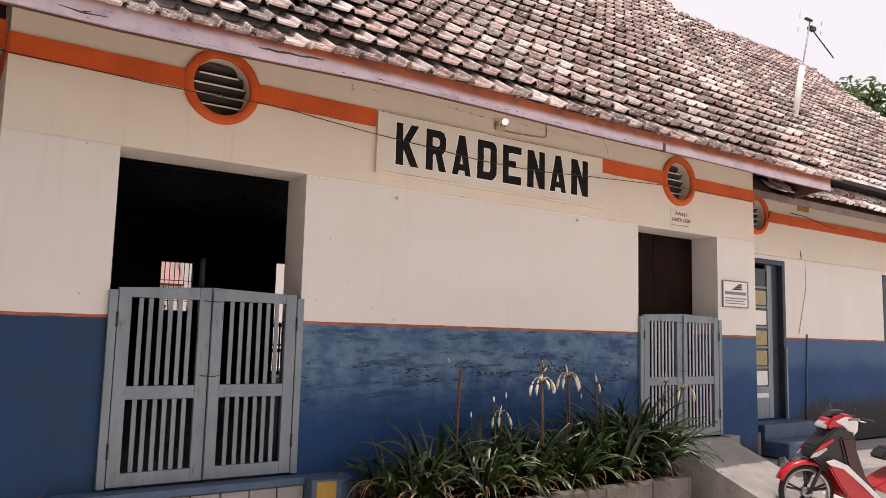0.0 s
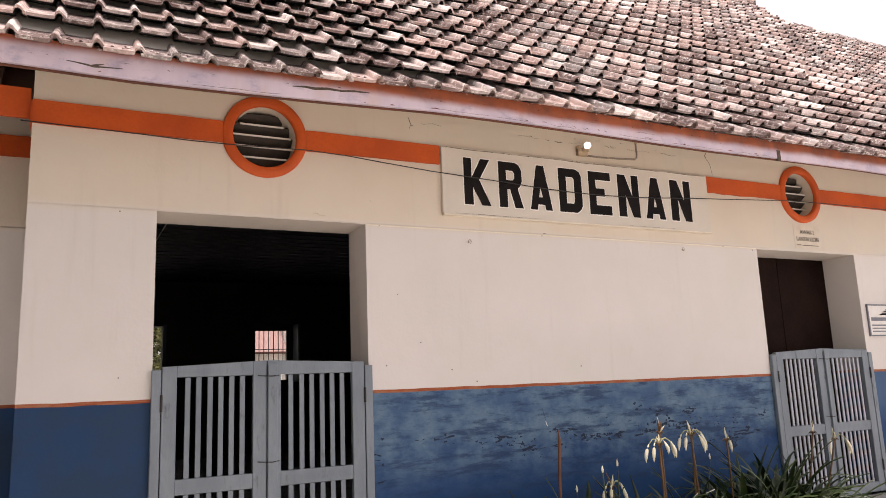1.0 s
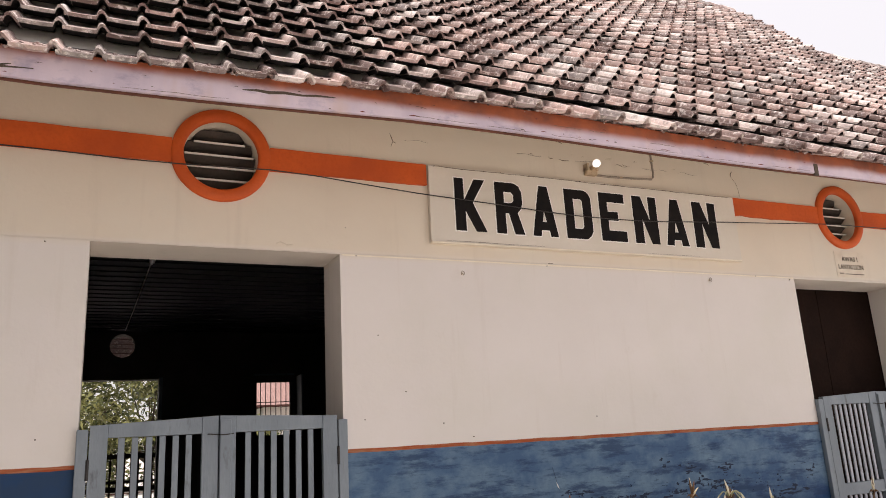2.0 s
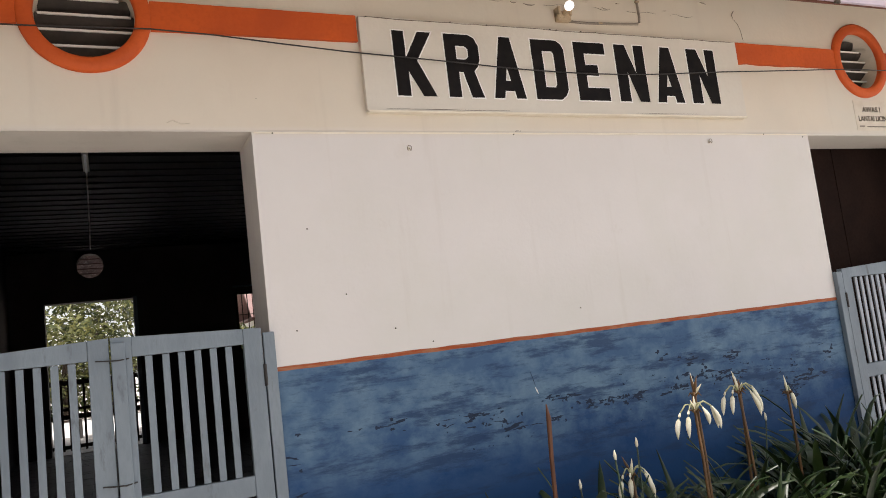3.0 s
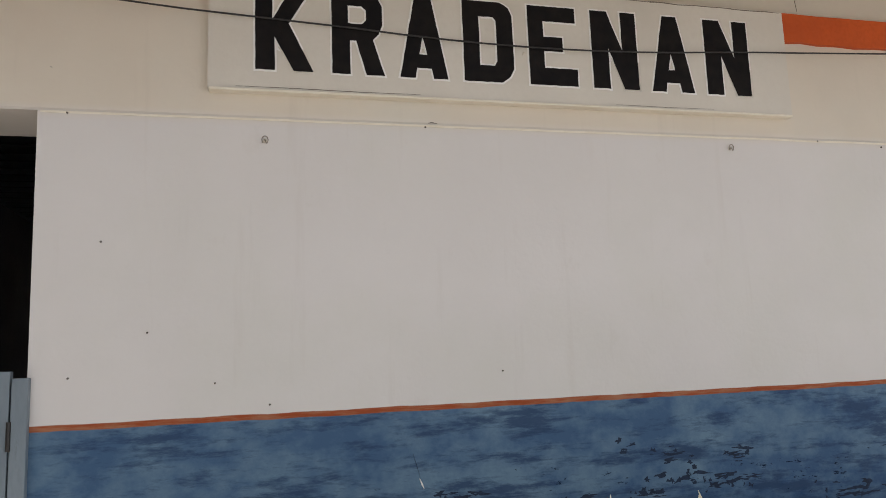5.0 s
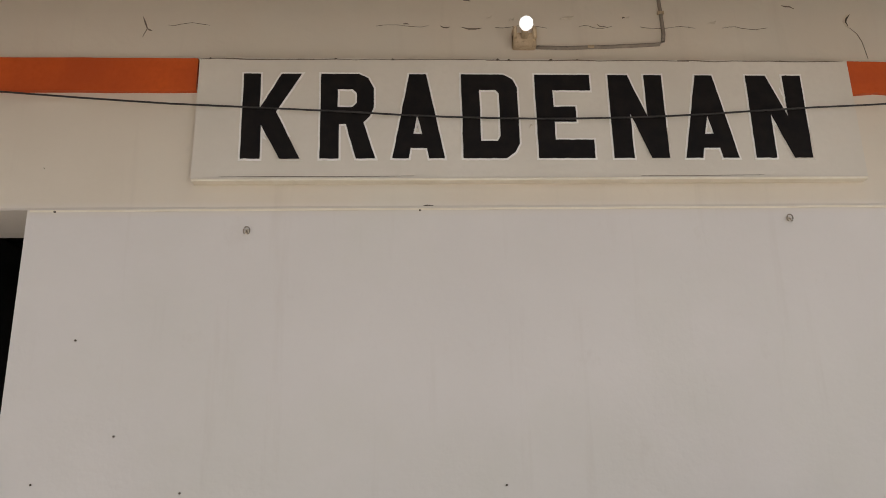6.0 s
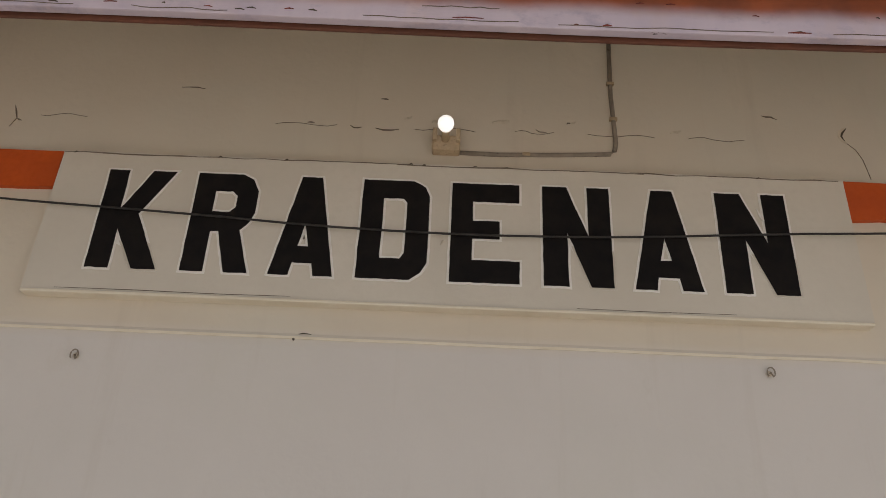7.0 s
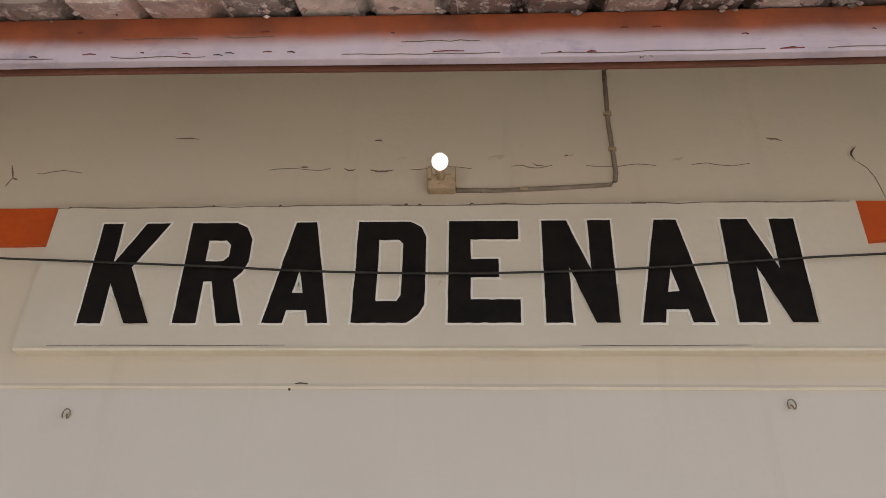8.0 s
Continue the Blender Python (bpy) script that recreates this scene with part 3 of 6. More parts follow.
def tiles_joined(name, rows, parent, label):
    verts, faces, base = [], [], 0
    for o, ac, al, no, r in rows:
        verts.append(o + TV[:, :1] * ac + TV[:, 1:2] * al + TV[:, 2:] * no)
        faces += [tuple(int(i) + base for i in f) for f in TF]
        base += len(TV)
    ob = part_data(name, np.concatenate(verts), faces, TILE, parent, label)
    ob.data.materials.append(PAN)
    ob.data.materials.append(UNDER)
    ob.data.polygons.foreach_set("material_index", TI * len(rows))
    ob["kind"] = "stuff"
    return ob


BAY_SLOPE, WING_SLOPE = 1.0, 1.03
WING_EY, WING_EZ = -0.02, 2.985


def verge(y):
    return 6.42 + 0.57 * (y + 0.8)


roof_bay = fixed(thing("roof_bay", "steep weathered clay tile roof over the station front", "roof"))
bay = tile_rows(-2.36, 10.0, EAVE_Y, EAVE_Z, BAY_SLOPE, RIDGE_Y, lambda x, y: x < verge(y) - 0.1)
near_rows = [t for t in bay if t[4] < 6 and t[0][0] < 6.35][:300]
chosen = {id(t) for t in near_rows}
rest = [t for t in bay if id(t) not in chosen]
tiles_joined("tile_field", rest, roof_bay, "weathered clay roof tiles")
roof_wing = fixed(thing("roof_wing", "steep weathered clay tile roof of the wing", "roof"))


WING_END = 16.95


wing = tile_rows(5.9, 18.7, WING_EY, WING_EZ, WING_SLOPE, WING_RIDGE_Y, lambda x, y: verge(y) - 0.5 < x < WING_END and not (y > 1.2 and x < verge(y) - 0.35))
tiles_joined("tile_field", wing, roof_wing, "weathered clay roof tiles")
wing_w = tile_rows(-9.4, -2.0, WING_EY, WING_EZ, WING_SLOPE, WING_RIDGE_Y, lambda x, y: x < (-2.3 if y > 0.5 else -2.75))
roof_west = fixed(thing("roof_wing_west", "steep weathered clay tile roof of the wing", "roof"))
tiles_joined("tile_field", wing_w, roof_west, "weathered clay roof tiles")


def slab(name, pts, depth, parent, material):
    n = (Vector(pts[1]) - Vector(pts[0])).cross(Vector(pts[2]) - Vector(pts[0])).normalized()
    if n.z < 0:
        n = -n
    v = [Vector(p) for p in pts] + [Vector(p) - n * depth for p in pts]
    k = len(pts)
    f = [tuple(range(k)), tuple(range(2 * k - 1, k - 1, -1))] + [(i, (i + 1) % k, k + (i + 1) % k, k + i) for i in range(k)]
    ob = part_data(name, v, f, material, parent)
    bm2 = bmesh.new()
    bm2.from_mesh(ob.data)
    bmesh.ops.recalc_face_normals(bm2, faces=bm2.faces)
    bm2.to_mesh(ob.data)
    bm2.free()
    return ob


def on_bay(x, y, d=0.0):
    return (x, y, EAVE_Z + BAY_SLOPE * (y - EAVE_Y) - d)


def on_wing(x, y, d=0.0):
    return (x, y, WING_EZ + WING_SLOPE * (y - WING_EY) - d)


# unseen bay underboard is coloured near white to bounce light onto the upper wall
SOFFIT = surface("bounce_underboard", (0.84, 0.80, 0.74), (0.76, 0.71, 0.65), 3, 40, 0.9)
ROOFBOARD = surface("roof_batten_wood", (0.16, 0.085, 0.06), (0.10, 0.055, 0.04), 4, 50, 0.8)
slab("underboard", [on_bay(-2.3, EAVE_Y + 0.09, 0.10), on_bay(6.3, EAVE_Y + 0.09, 0.10), on_bay(verge(RIDGE_Y) - 0.05, RIDGE_Y, 0.10), on_bay(-2.3, RIDGE_Y, 0.10)], 0.03, roof_bay, SOFFIT)
slab("underboard", [on_wing(6.0, 0.06, 0.09), on_wing(16.9, 0.06, 0.09), on_wing(16.9, WING_RIDGE_Y, 0.09), on_wing(6.0, WING_RIDGE_Y, 0.09)], 0.03, roof_wing, ROOFBOARD)
slab("underboard", [on_wing(-9.3, 0.06, 0.09), on_wing(-2.3, 0.06, 0.09), on_wing(-2.3, WING_RIDGE_Y, 0.09), on_wing(-9.3, WING_RIDGE_Y, 0.09)], 0.03, roof_west, ROOFBOARD)
zr = on_wing(0, WING_RIDGE_Y)[2]
zb = on_bay(0, RIDGE_Y)[2]
slab("rear_slope", [(-9.3, WING_RIDGE_Y, zr), (16.95, WING_RIDGE_Y, zr), (16.95, 12.0, 2.95), (-9.3, 12.0, 2.95)], 0.08, roof_wing, TILE)
slab("rear_slope", [(-2.3, RIDGE_Y, zb), (verge(RIDGE_Y), RIDGE_Y, zb), (verge(RIDGE_Y), 6.6, zr - 1.3), (-2.3, 6.6, zr - 1.3)], 0.05, roof_bay, TILE)
part_data("verge_board", [on_bay(6.40, EAVE_Y + 0.05, 0.02), on_bay(verge(RIDGE_Y), RIDGE_Y, 0.02), (verge(RIDGE_Y), RIDGE_Y, zr - 0.1), on_wing(verge(0), 0.0, 0.05), on_bay(6.40, EAVE_Y + 0.05, 0.14),
                          *[(x - 0.03, y, z) for x, y, z in (on_bay(6.40, EAVE_Y + 0.05, 0.02), on_bay(verge(RIDGE_Y), RIDGE_Y, 0.02), (verge(RIDGE_Y), RIDGE_Y, zr - 0.1), on_wing(verge(0), 0.0, 0.05), on_bay(6.40, EAVE_Y + 0.05, 0.14))]],
          [(0, 1, 2, 3, 4), (9, 8, 7, 6, 5), (0, 5, 6, 1), (3, 8, 9, 4)], ROOFBOARD, roof_bay)


def ridge_caps(x0, x1, y, z, parent):
    n = int((x1 - x0) / 0.3)
    bm = bmesh.new()
    for i in range(n):
        x = x0 + i * 0.3
        zz = z + random.uniform(-0.012, 0.012)
        prof = [(math.cos(a) * 0.13, math.sin(a) * 0.12) for a in [math.pi * k / 8 for k in range(9)]]
        a = [bm.verts.new((x, y + u, zz + w_ - 0.03)) for u, w_ in prof]
        b = [bm.verts.new((x + 0.33, y + u * 0.88, zz + w_ * 0.88 - 0.03)) for u, w_ in prof]
        for k in range(8):
            bm.faces.new((a[k], a[k + 1], b[k + 1], b[k]))
        bm.faces.new(a)
    ob = part("ridge_caps", bm, TILE, parent, "half-round clay ridge tiles")
    ob["kind"] = "stuff"


ridge_caps(-2.3, verge(RIDGE_Y) - 0.1, RIDGE_Y, zb, roof_bay)
ridge_caps(verge(RIDGE_Y), 16.9, WING_RIDGE_Y, zr, roof_wing)
ridge_caps(-9.3, -2.3, WING_RIDGE_Y, zr, roof_west)

# eaves boards
def sagging(bm):
    """Cut a long board into lengths and let it follow the sagging eaves."""
    bmesh.ops.subdivide_edges(bm, edges=[e for e in bm.edges if abs(e.verts[0].co.x - e.verts[1].co.x) > 0.3], cuts=24)
    for vv in bm.verts:
        vv.co.z += sag(vv.co.x)
    return bm


fixed(part("fascia_bay", sagging(box(-2.31, 3.362, EAVE_Y + 0.045, EAVE_Y + 0.07, 2.902, 3.055, bevel=0.003)), FASCIA), "peeling lilac and rust-orange eaves board", "trim")
fixed(part("fascia_bay", sagging(box(3.367, 6.40, EAVE_Y + 0.05, EAVE_Y + 0.075, 2.898, 3.05, bevel=0.003)), FASCIA), "peeling lilac and rust-orange eaves board", "trim")
# rust colour of the batten is darkened to draw the board's thin shadow line
fixed(part("trim_eaves_batten", sagging(box(-2.31, 6.40, EAVE_Y + 0.0765, EAVE_Y + 0.086, 2.893, 2.915, bevel=0.002)), surface("batten_rust_shade", (0.20, 0.07, 0.04), (0.13, 0.05, 0.03), 6, 60, 0.7)), "orange batten behind the eaves board, darkened as its shadow line", "trim")
SLATE = surface("lilac_board", (0.24, 0.17, 0.15), (0.15, 0.10, 0.09), 4, 40, 0.65, grime=(0.30, 0.12, 0.07))
fixed(part("fascia_wing", box(6.05, 16.9, WING_EY + 0.06, WING_EY + 0.085, 2.90, 2.99, bevel=0.003), SLATE), "grimy lilac eaves board of the wing", "trim")
fixed(part("fascia_wing", box(-9.3, WALL_X0 - 0.016, WING_EY + 0.06, WING_EY + 0.085, 2.84, 3.03, bevel=0.003), ORANGE), "dull orange eaves board of the wing", "trim")
slab("soffit", [(-9.3, WING_EY + 0.09, 2.87), (WALL_X0 - 0.016, WING_EY + 0.09, 2.87), (WALL_X0 - 0.016, WING_Y, 3.62), (-9.3, WING_Y, 3.62)], 0.02, roof_west, ROOFBOARD)

# ---- gates ----
def gate(x0, x1, bars, label, wide=0.0155, paint=None):
    g = thing("picket_gate", label, "gate", "station gates")
    y0, y1 = -0.034, 0.006
    for a, b in ((x0 - 0.006, x0 + 0.048), (x1 - 0.040, x1 + 0.014)):
        part("post", box(a, b, y0 - 0.004, -0.003, 0.004, 1.318, bevel=0.004), GATE, g)
    mid = (x0 + x1) / 2 - 0.008
    for s, (a, b) in enumerate(((x0 + 0.054, mid - 0.003), (mid + 0.003, x1 - 0.046))):
        hi, lo = 1.364, 1.336
        za, zb_ = (lo, hi) if s == 0 else (hi, lo + 0.006)
        st = 0.085
        for c, d in ((a, a + st), (b - st, b)):
            bm = box(c, d, y0, y1, 0.012, 1.2, bevel=0.003)
            for vv in bm.verts:
                if vv.co.z > 1.0:
                    vv.co.z += za + (zb_ - za) * (vv.co.x - a) / (b - a) - 1.2
            part("stile", bm, GATE, g)
        for c, d, nm in ((0.012, 0.10, "bottom_rail"), (0.582, 0.672, "middle_rail"), (1.272, 1.31, "top_rail")):
            bm = box(a + st, b - st, y0 + 0.003, y1 - 0.003, c, d, bevel=0.003)
            if nm == "top_rail":
                for vv in bm.verts:
                    if vv.co.z > 1.29:
                        vv.co.z += za + (zb_ - za) * (vv.co.x - a) / (b - a) - 1.31
            part(nm, bm, GATE, g)
        gap = (b - a - 2 * st)
        for i in range(bars):
            x = a + st + gap * (i + 1) / (bars + 1) + random.uniform(-0.002, 0.002)
            part("slat", box(x - wide, x + wide, y0 + 0.010, y0 + 0.022, 0.102, 0.58, bevel=0.002), paint or GATE, g)
            part("slat", box(x - wide, x + wide, y0 + 0.010, y0 + 0.022, 0.674, 1.27, bevel=0.002), paint or GATE, g)
    part("cover_strip", box(mid + 0.004, mid + 0.062, y0 - 0.017, y0 - 0.001, 0.02, 1.34, bevel=0.003), GATE, g)
    for z in (0.735, 1.265):
        part("tie_wire", tube([(mid - 0.06, y0 - 0.006, z + 0.004), (mid - 0.02, y0 - 0.012, z), (mid + 0.03, y0 - 0.022, z - 0.003), (mid + 0.075, y0 - 0.008, z + 0.002)], 0.0035, 6), CABLE, g, "twisted dark wire")
    for x in (x0 + 0.051, x1 - 0.043):
        for z in (0.25, 1.12):
            part("hinge", tube([(x, y0 - 0.006, z - 0.05), (x, y0 - 0.006, z + 0.05)], 0.008, 8), CABLE, g, "dark iron barrel hinge")
    return g


gate(O1[0], O1[1], 6, "closed two-leaf grey wooden picket gate across the doorway")
# slats take a brighter copy of the gate grey for light bounced onto them
gate(O2[0], O2[1], 7, "closed narrow two-leaf grey wooden picket gate with slats coloured brighter as if lit", 0.0125, surface("lit_slat_paint", (0.44, 0.47, 0.52), (0.34, 0.365, 0.41), 5, 70, 0.5, grime=(0.22, 0.22, 0.24)))

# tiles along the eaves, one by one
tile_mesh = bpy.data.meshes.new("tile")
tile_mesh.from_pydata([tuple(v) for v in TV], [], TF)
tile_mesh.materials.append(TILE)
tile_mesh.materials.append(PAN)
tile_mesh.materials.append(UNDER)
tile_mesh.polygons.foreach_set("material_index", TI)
edge_mesh = tile_mesh.copy()
edge_mesh.materials[2] = TILE
for o, ac, al, no, r in near_rows:
    if r == 0:
        o = o - no * 0.011 - al * 0.012
    t_ob = new("tile", edge_mesh if r == 0 else tile_mesh)
    t_ob.parent = roof_bay
    t_ob.matrix_local = Matrix(((ac[0], al[0], no[0], o[0]), (ac[1], al[1], no[1], o[1]), (ac[2], al[2], no[2], o[2]), (0, 0, 0, 1)))

v_, f_ = [], []
for k in range(520):
    x, w_ = rng.uniform(-2.3, 6.3), rng.uniform(0.004, 0.012)
    c = np.array([x, EAVE_Y + rng.uniform(0.0, 0.04), EAVE_Z + sag(x) + rng.uniform(0.034, 0.066)])
    b0 = len(v_)
    v_ += [c + w_ * np.array(d) * rng.uniform(0.7, 1.3) for d in ((1.4, 0, 0), (-1.4, 0, 0), (0, 1, 0), (0, -1, 0), (0, 0, 0.8), (0, 0, -0.9))]
    f_ += [(b0 + i, b0 + j, b0 + k_) for i in (0, 1) for j in (2, 3) for k_ in (4, 5)]
part_data("mortar_crumbs", v_, f_, PAN, roof_bay, "ragged crumbs of mortar under the eaves tiles")["kind"] = "stuff"

# ---- lamp, conduit and cable on the front wall ----
lamp = thing("bulb_lamp", "lit white bulb on a small cream wall bracket", "lamp")
BEIGE = surface("yellowed_plastic", (0.56, 0.43, 0.28), (0.44, 0.33, 0.21), 30, 120, 0.5, grime=(0.22, 0.15, 0.09))
part("bracket_box", box(1.868, 1.966, -0.035, 0.008, 2.998, 3.062, bevel=0.008), BEIGE, lamp, "yellowed cream box")
part("bracket_wing", box(1.868, 1.884, -0.05, 0.006, 3.03, 3.082, bevel=0.004), BEIGE, lamp)
part("bracket_wing", box(1.95, 1.966, -0.05, 0.006, 3.03, 3.082, bevel=0.004), BEIGE, lamp)
axis = pose(1.914, -0.045, 3.046, 72)
smooth(part("socket", lathe([(0.001, -0.03), (0.014, -0.03), (0.014, 0.022), (0.012, 0.03), (0.001, 0.03)], 20, axis), BEIGE, lamp, "cream socket"))
smooth(part("bulb", lathe([(0.011, 0.026), (0.018, 0.032), (0.026, 0.043), (0.0285, 0.056), (0.026, 0.069), (0.018, 0.079), (0.001, 0.084)], 28, axis), BULB, lamp, "glowing white bulb"))
DUST = surface("painted_conduit", (0.36, 0.30, 0.24), (0.24, 0.20, 0.16), 14, 80, 0.7, grime=(0.12, 0.09, 0.07))
cond = thing("conduit", "thin paint-covered conduit running from the lamp up the wall", "cable")
smooth(part("pipe", tube([(1.966, 0.002, 3.012), (2.1, 0.002, 3.010), (2.3, 0.002, 3.018), (2.44, 0.002, 3.026), (2.495, 0.002, 3.03), (2.513, 0.002, 3.045), (2.519, 0.002, 3.08), (2.512, 0.002, 3.30), (2.52, 0.004, 3.60)], 0.0085, 8), DUST, cond))
for x, z in ((2.515, 3.18), (2.512, 3.34), (2.2, 3.014)):
    part("clip", box(x - 0.014, x + 0.014, -0.009, 0.01, z - 0.006, z + 0.006, bevel=0.002), BEIGE, cond)
wire = thing("black_cable", "thin black cable sagging across the name board", "cable")
pts = [(-2.17, -0.022, 2.80), (-1.5, -0.022, 2.79), (-1.24, -0.022, 2.782), (-0.95, -0.045, 2.775), (-0.45, -0.045, 2.79), (-0.15, -0.03, 2.784), (0.15, -0.035, 2.757), (0.5, -0.045, 2.727), (0.85, -0.05, 2.708)]
pts += [(x, -0.05, 2.73 - 0.068 * (1 - ((x - 1.98) / 1.2) ** 2)) for x in np.linspace(1.2, 2.85, 10)]
pts += [(3.1, -0.05, 2.714), (3.3, -0.05, 2.724), (3.8, -0.05, 2.752), (4.28, -0.046, 2.781), (4.55, -0.046, 2.787), (5.1, -0.03, 2.80), (5.9, -0.024, 2.802)]
smooth(part("strand", tube(pts, 0.0038, 6), CABLE, wire))

# ---- nails, hooks, cracks and chips of the front wall ----
CRACK = surface("crack_dark", (0.12, 0.09, 0.065), (0.07, 0.055, 0.04), 30, 90, 0.9)
HAIRLINE = surface("flaked_edge_and_shade", (0.25, 0.195, 0.145), (0.15, 0.115, 0.085), 60, 160, 0.9)
CHIP = surface("bare_plaster", (0.74, 0.66, 0.54), (0.62, 0.54, 0.43), 30, 90, 0.9)


def sliver(name, pts, width, material, parent, y):
    """A thin uneven raised or broken line of paint."""
    if parent.name.startswith("fascia"):
        pts = [(x, z - 0.012 + sag(x)) for x, z in pts]
    bm = bmesh.new()
    rows = []
    n = len(pts)
    for i, (x, z) in enumerate(pts):
        a, b = pts[max(i - 1, 0)], pts[min(i + 1, n - 1)]
        d = Vector((b[0] - a[0], 0, b[1] - a[1])).normalized()
        s = Vector((-d.z, 0, d.x)) * width * (0.25 if i in (0, n - 1) else random.uniform(0.5, 1.0)) / 2
        c = Vector((x, y, z))
        rows.append([bm.verts.new(c - s), bm.verts.new(c + Vector((0, -0.0022, 0))), bm.verts.new(c + s)])
    for r0, r1 in zip(rows, rows[1:]):
        bm.faces.new((r0[0], r0[1], r1[1], r1[0]))
        bm.faces.new((r0[1], r0[2], r1[2], r1[1]))
    return part(name, bm, material, parent)


UP = 0.0046
for a, b, dz in (((0.932, 3.255), (1.02, 3.252), 0.004), ((1.413, 3.12), (1.44, 3.119), 0.002), ((1.57, 3.113), (1.61, 3.108), -0.006), ((1.66, 3.106), (1.744, 3.104), -0.006),
                 ((1.67, 3.236), (1.70, 3.232), 0.003), ((2.235, 3.126), (2.275, 3.113), -0.003), ((3.054, 3.225), (3.109, 3.21), 0.003), ((2.347, 3.154), (2.36, 3.158), 0.004)):
    sliver("paint_crack", [a, ((a[0] * 2 + b[0]) / 3, (a[1] + b[1]) / 2 + dz), ((a[0] + b[0] * 2) / 3, (a[1] + b[1]) / 2 + dz), b], 0.0075, HAIRLINE, front, UP)
for x, z, w in ((2.108, 3.152, 0.03), (1.775, 3.152, 0.012), (2.736, 3.135, 0.02), (2.37, 3.157, 0.01)):
    sliver("plaster_chip", [(x - w, z - 0.004), (x - w * 0.3, z + 0.003), (x + w * 0.4, z + 0.002), (x + w, z + 0.01)], w * 0.7, CHIP, front, UP)
sliver("paint_crack", [(0.346, 3.145), (0.358, 3.115), (0.367, 3.09), (0.351, 3.052)], 0.008, HAIRLINE, front, UP)
sliver("paint_crack", [(0.367, 3.09), (0.376, 3.084), (0.388, 3.08)], 0.0075, HAIRLINE, front, UP)
sliver("plaster_chip", [(3.347, 3.185), (3.331, 3.165), (3.325, 3.146), (3.333, 3.128), (3.345, 3.116)], 0.022, CHIP, front, UP)
sliver("paint_crack", [(3.353, 3.182), (3.334, 3.16), (3.329, 3.146), (3.337, 3.126)], 0.009, CRACK, front, UP - 0.002)
sliver("paint_crack", [(3.343, 3.118), (3.37, 3.09), (3.387, 3.05), (3.393, 3.01), (3.399, 2.968)], 0.0045, HAIRLINE, front, UP)
for x, z, w in ((2.53, 3.585, 0.03), (2.575, 3.595, 0.035), (2.56, 3.57, 0.02), (1.873, 3.146, 0.012)):
    sliver("plaster_chip", [(x - w, z - 0.008), (x - w * 0.4, z + 0.006), (x + w * 0.3, z - 0.004), (x + w, z + 0.012)], w * 0.8, CHIP, front, UP)
sliver("paint_crack", [(2.49, 3.60), (2.515, 3.585), (2.53, 3.565), (2.525, 3.55)], 0.016, CRACK, front, UP - 0.002)
sliver("paint_crack", [(2.53, 3.58), (2.56, 3.59), (2.60, 3.585)], 0.010, CRACK, front, UP - 0.002)
sliver("paint_crack", [(3.40, 3.57), (3.45, 3.575), (3.5, 3.59), (3.56, 3.60)], 0.012, CRACK, front, UP)
for x0, x1, z in ((0.60, 1.2, 2.933), (1.15, 1.8, 2.933), (1.75, 2.6, 2.933), (2.55, 3.26, 2.933)):
    n = 9
    sliver("paint_crack", [(x0 + (x1 - x0) * i / n, z + random.uniform(-0.003, 0.003)) for i in range(n + 1)], 0.006, HAIRLINE, board, -0.0303)
# these two slivers draw the shadow crease above the lower moulding
sliver("paint_crack", [(0.7, 2.426), (0.95, 2.427), (1.2, 2.425), (1.45, 2.427)], 0.003, HAIRLINE, board, -0.0303)
sliver("paint_crack", [(2.35, 2.426), (2.6, 2.425), (2.85, 2.427)], 0.0025, HAIRLINE, board, -0.0303)
sliver("plaster_chip", [(1.915, 2.63), (1.922, 2.645), (1.93, 2.64)], 0.012, CHIP, board, -0.0302)
sliver("paint_chip", [(2.965, 2.81), (2.975, 2.78), (2.985, 2.765)], 0.013, CHALK, board, -0.0342)
for x, z in ((0.626, 1.27), (0.385, 1.466), (1.763, 1.269), (0.826, 1.181), (0.12, 1.31), (3.43, 2.301), (3.804, 2.284), (0.09, 2.298), (0.218, 1.807), (1.472, 2.296), (-1.61, 2.29), (-1.585, 1.28)):
    nail = thing("wall_nail", "small dark nail in the plaster wall", "nail", "wall nails", (x, 0, z))
    smooth(part("head", lathe([(0.001, 0.006), (0.0035, 0.005), (0.004, 0.003), (0.0035, -0.004)], 8, pose(0, 0, 0, 90)), CRACK, nail))
sliver("paint_crack", [(1.485, 2.315), (1.5, 2.318), (1.525, 2.316)], 0.008, CRACK, front, 0.003)
sliver("paint_crack", [(-0.40, 2.35), (-0.375, 2.362), (-0.34, 2.345), (-0.30, 2.347)], 0.012, CHIP, front, UP)
sliver("paint_crack", [(0.025, 2.48), (0.031, 2.474)], 0.0075, HAIRLINE, front, UP)
for x, z in ((0.813, 2.214), (2.937, 2.25)):
    hook = thing("wall_hook", "bent wire hook in the plaster wall", "hook", "wall hooks", (x, 0, z))
    ang = [math.radians(a) for a in range(-60, 250, 24)]
    smooth(part("wire", tube([(0, 0.004, 0.0), (0, -0.012, 0.0)] + [(0.012 * math.cos(a), -0.014, 0.016 * math.sin(a)) for a in ang], 0.0022, 6), DUST, hook))
    smooth(part("plug", lathe([(0.001, 0.004), (0.009, 0.003), (0.010, -0.003)], 10, pose(0, 0, 0, 90)), CHIP, hook))

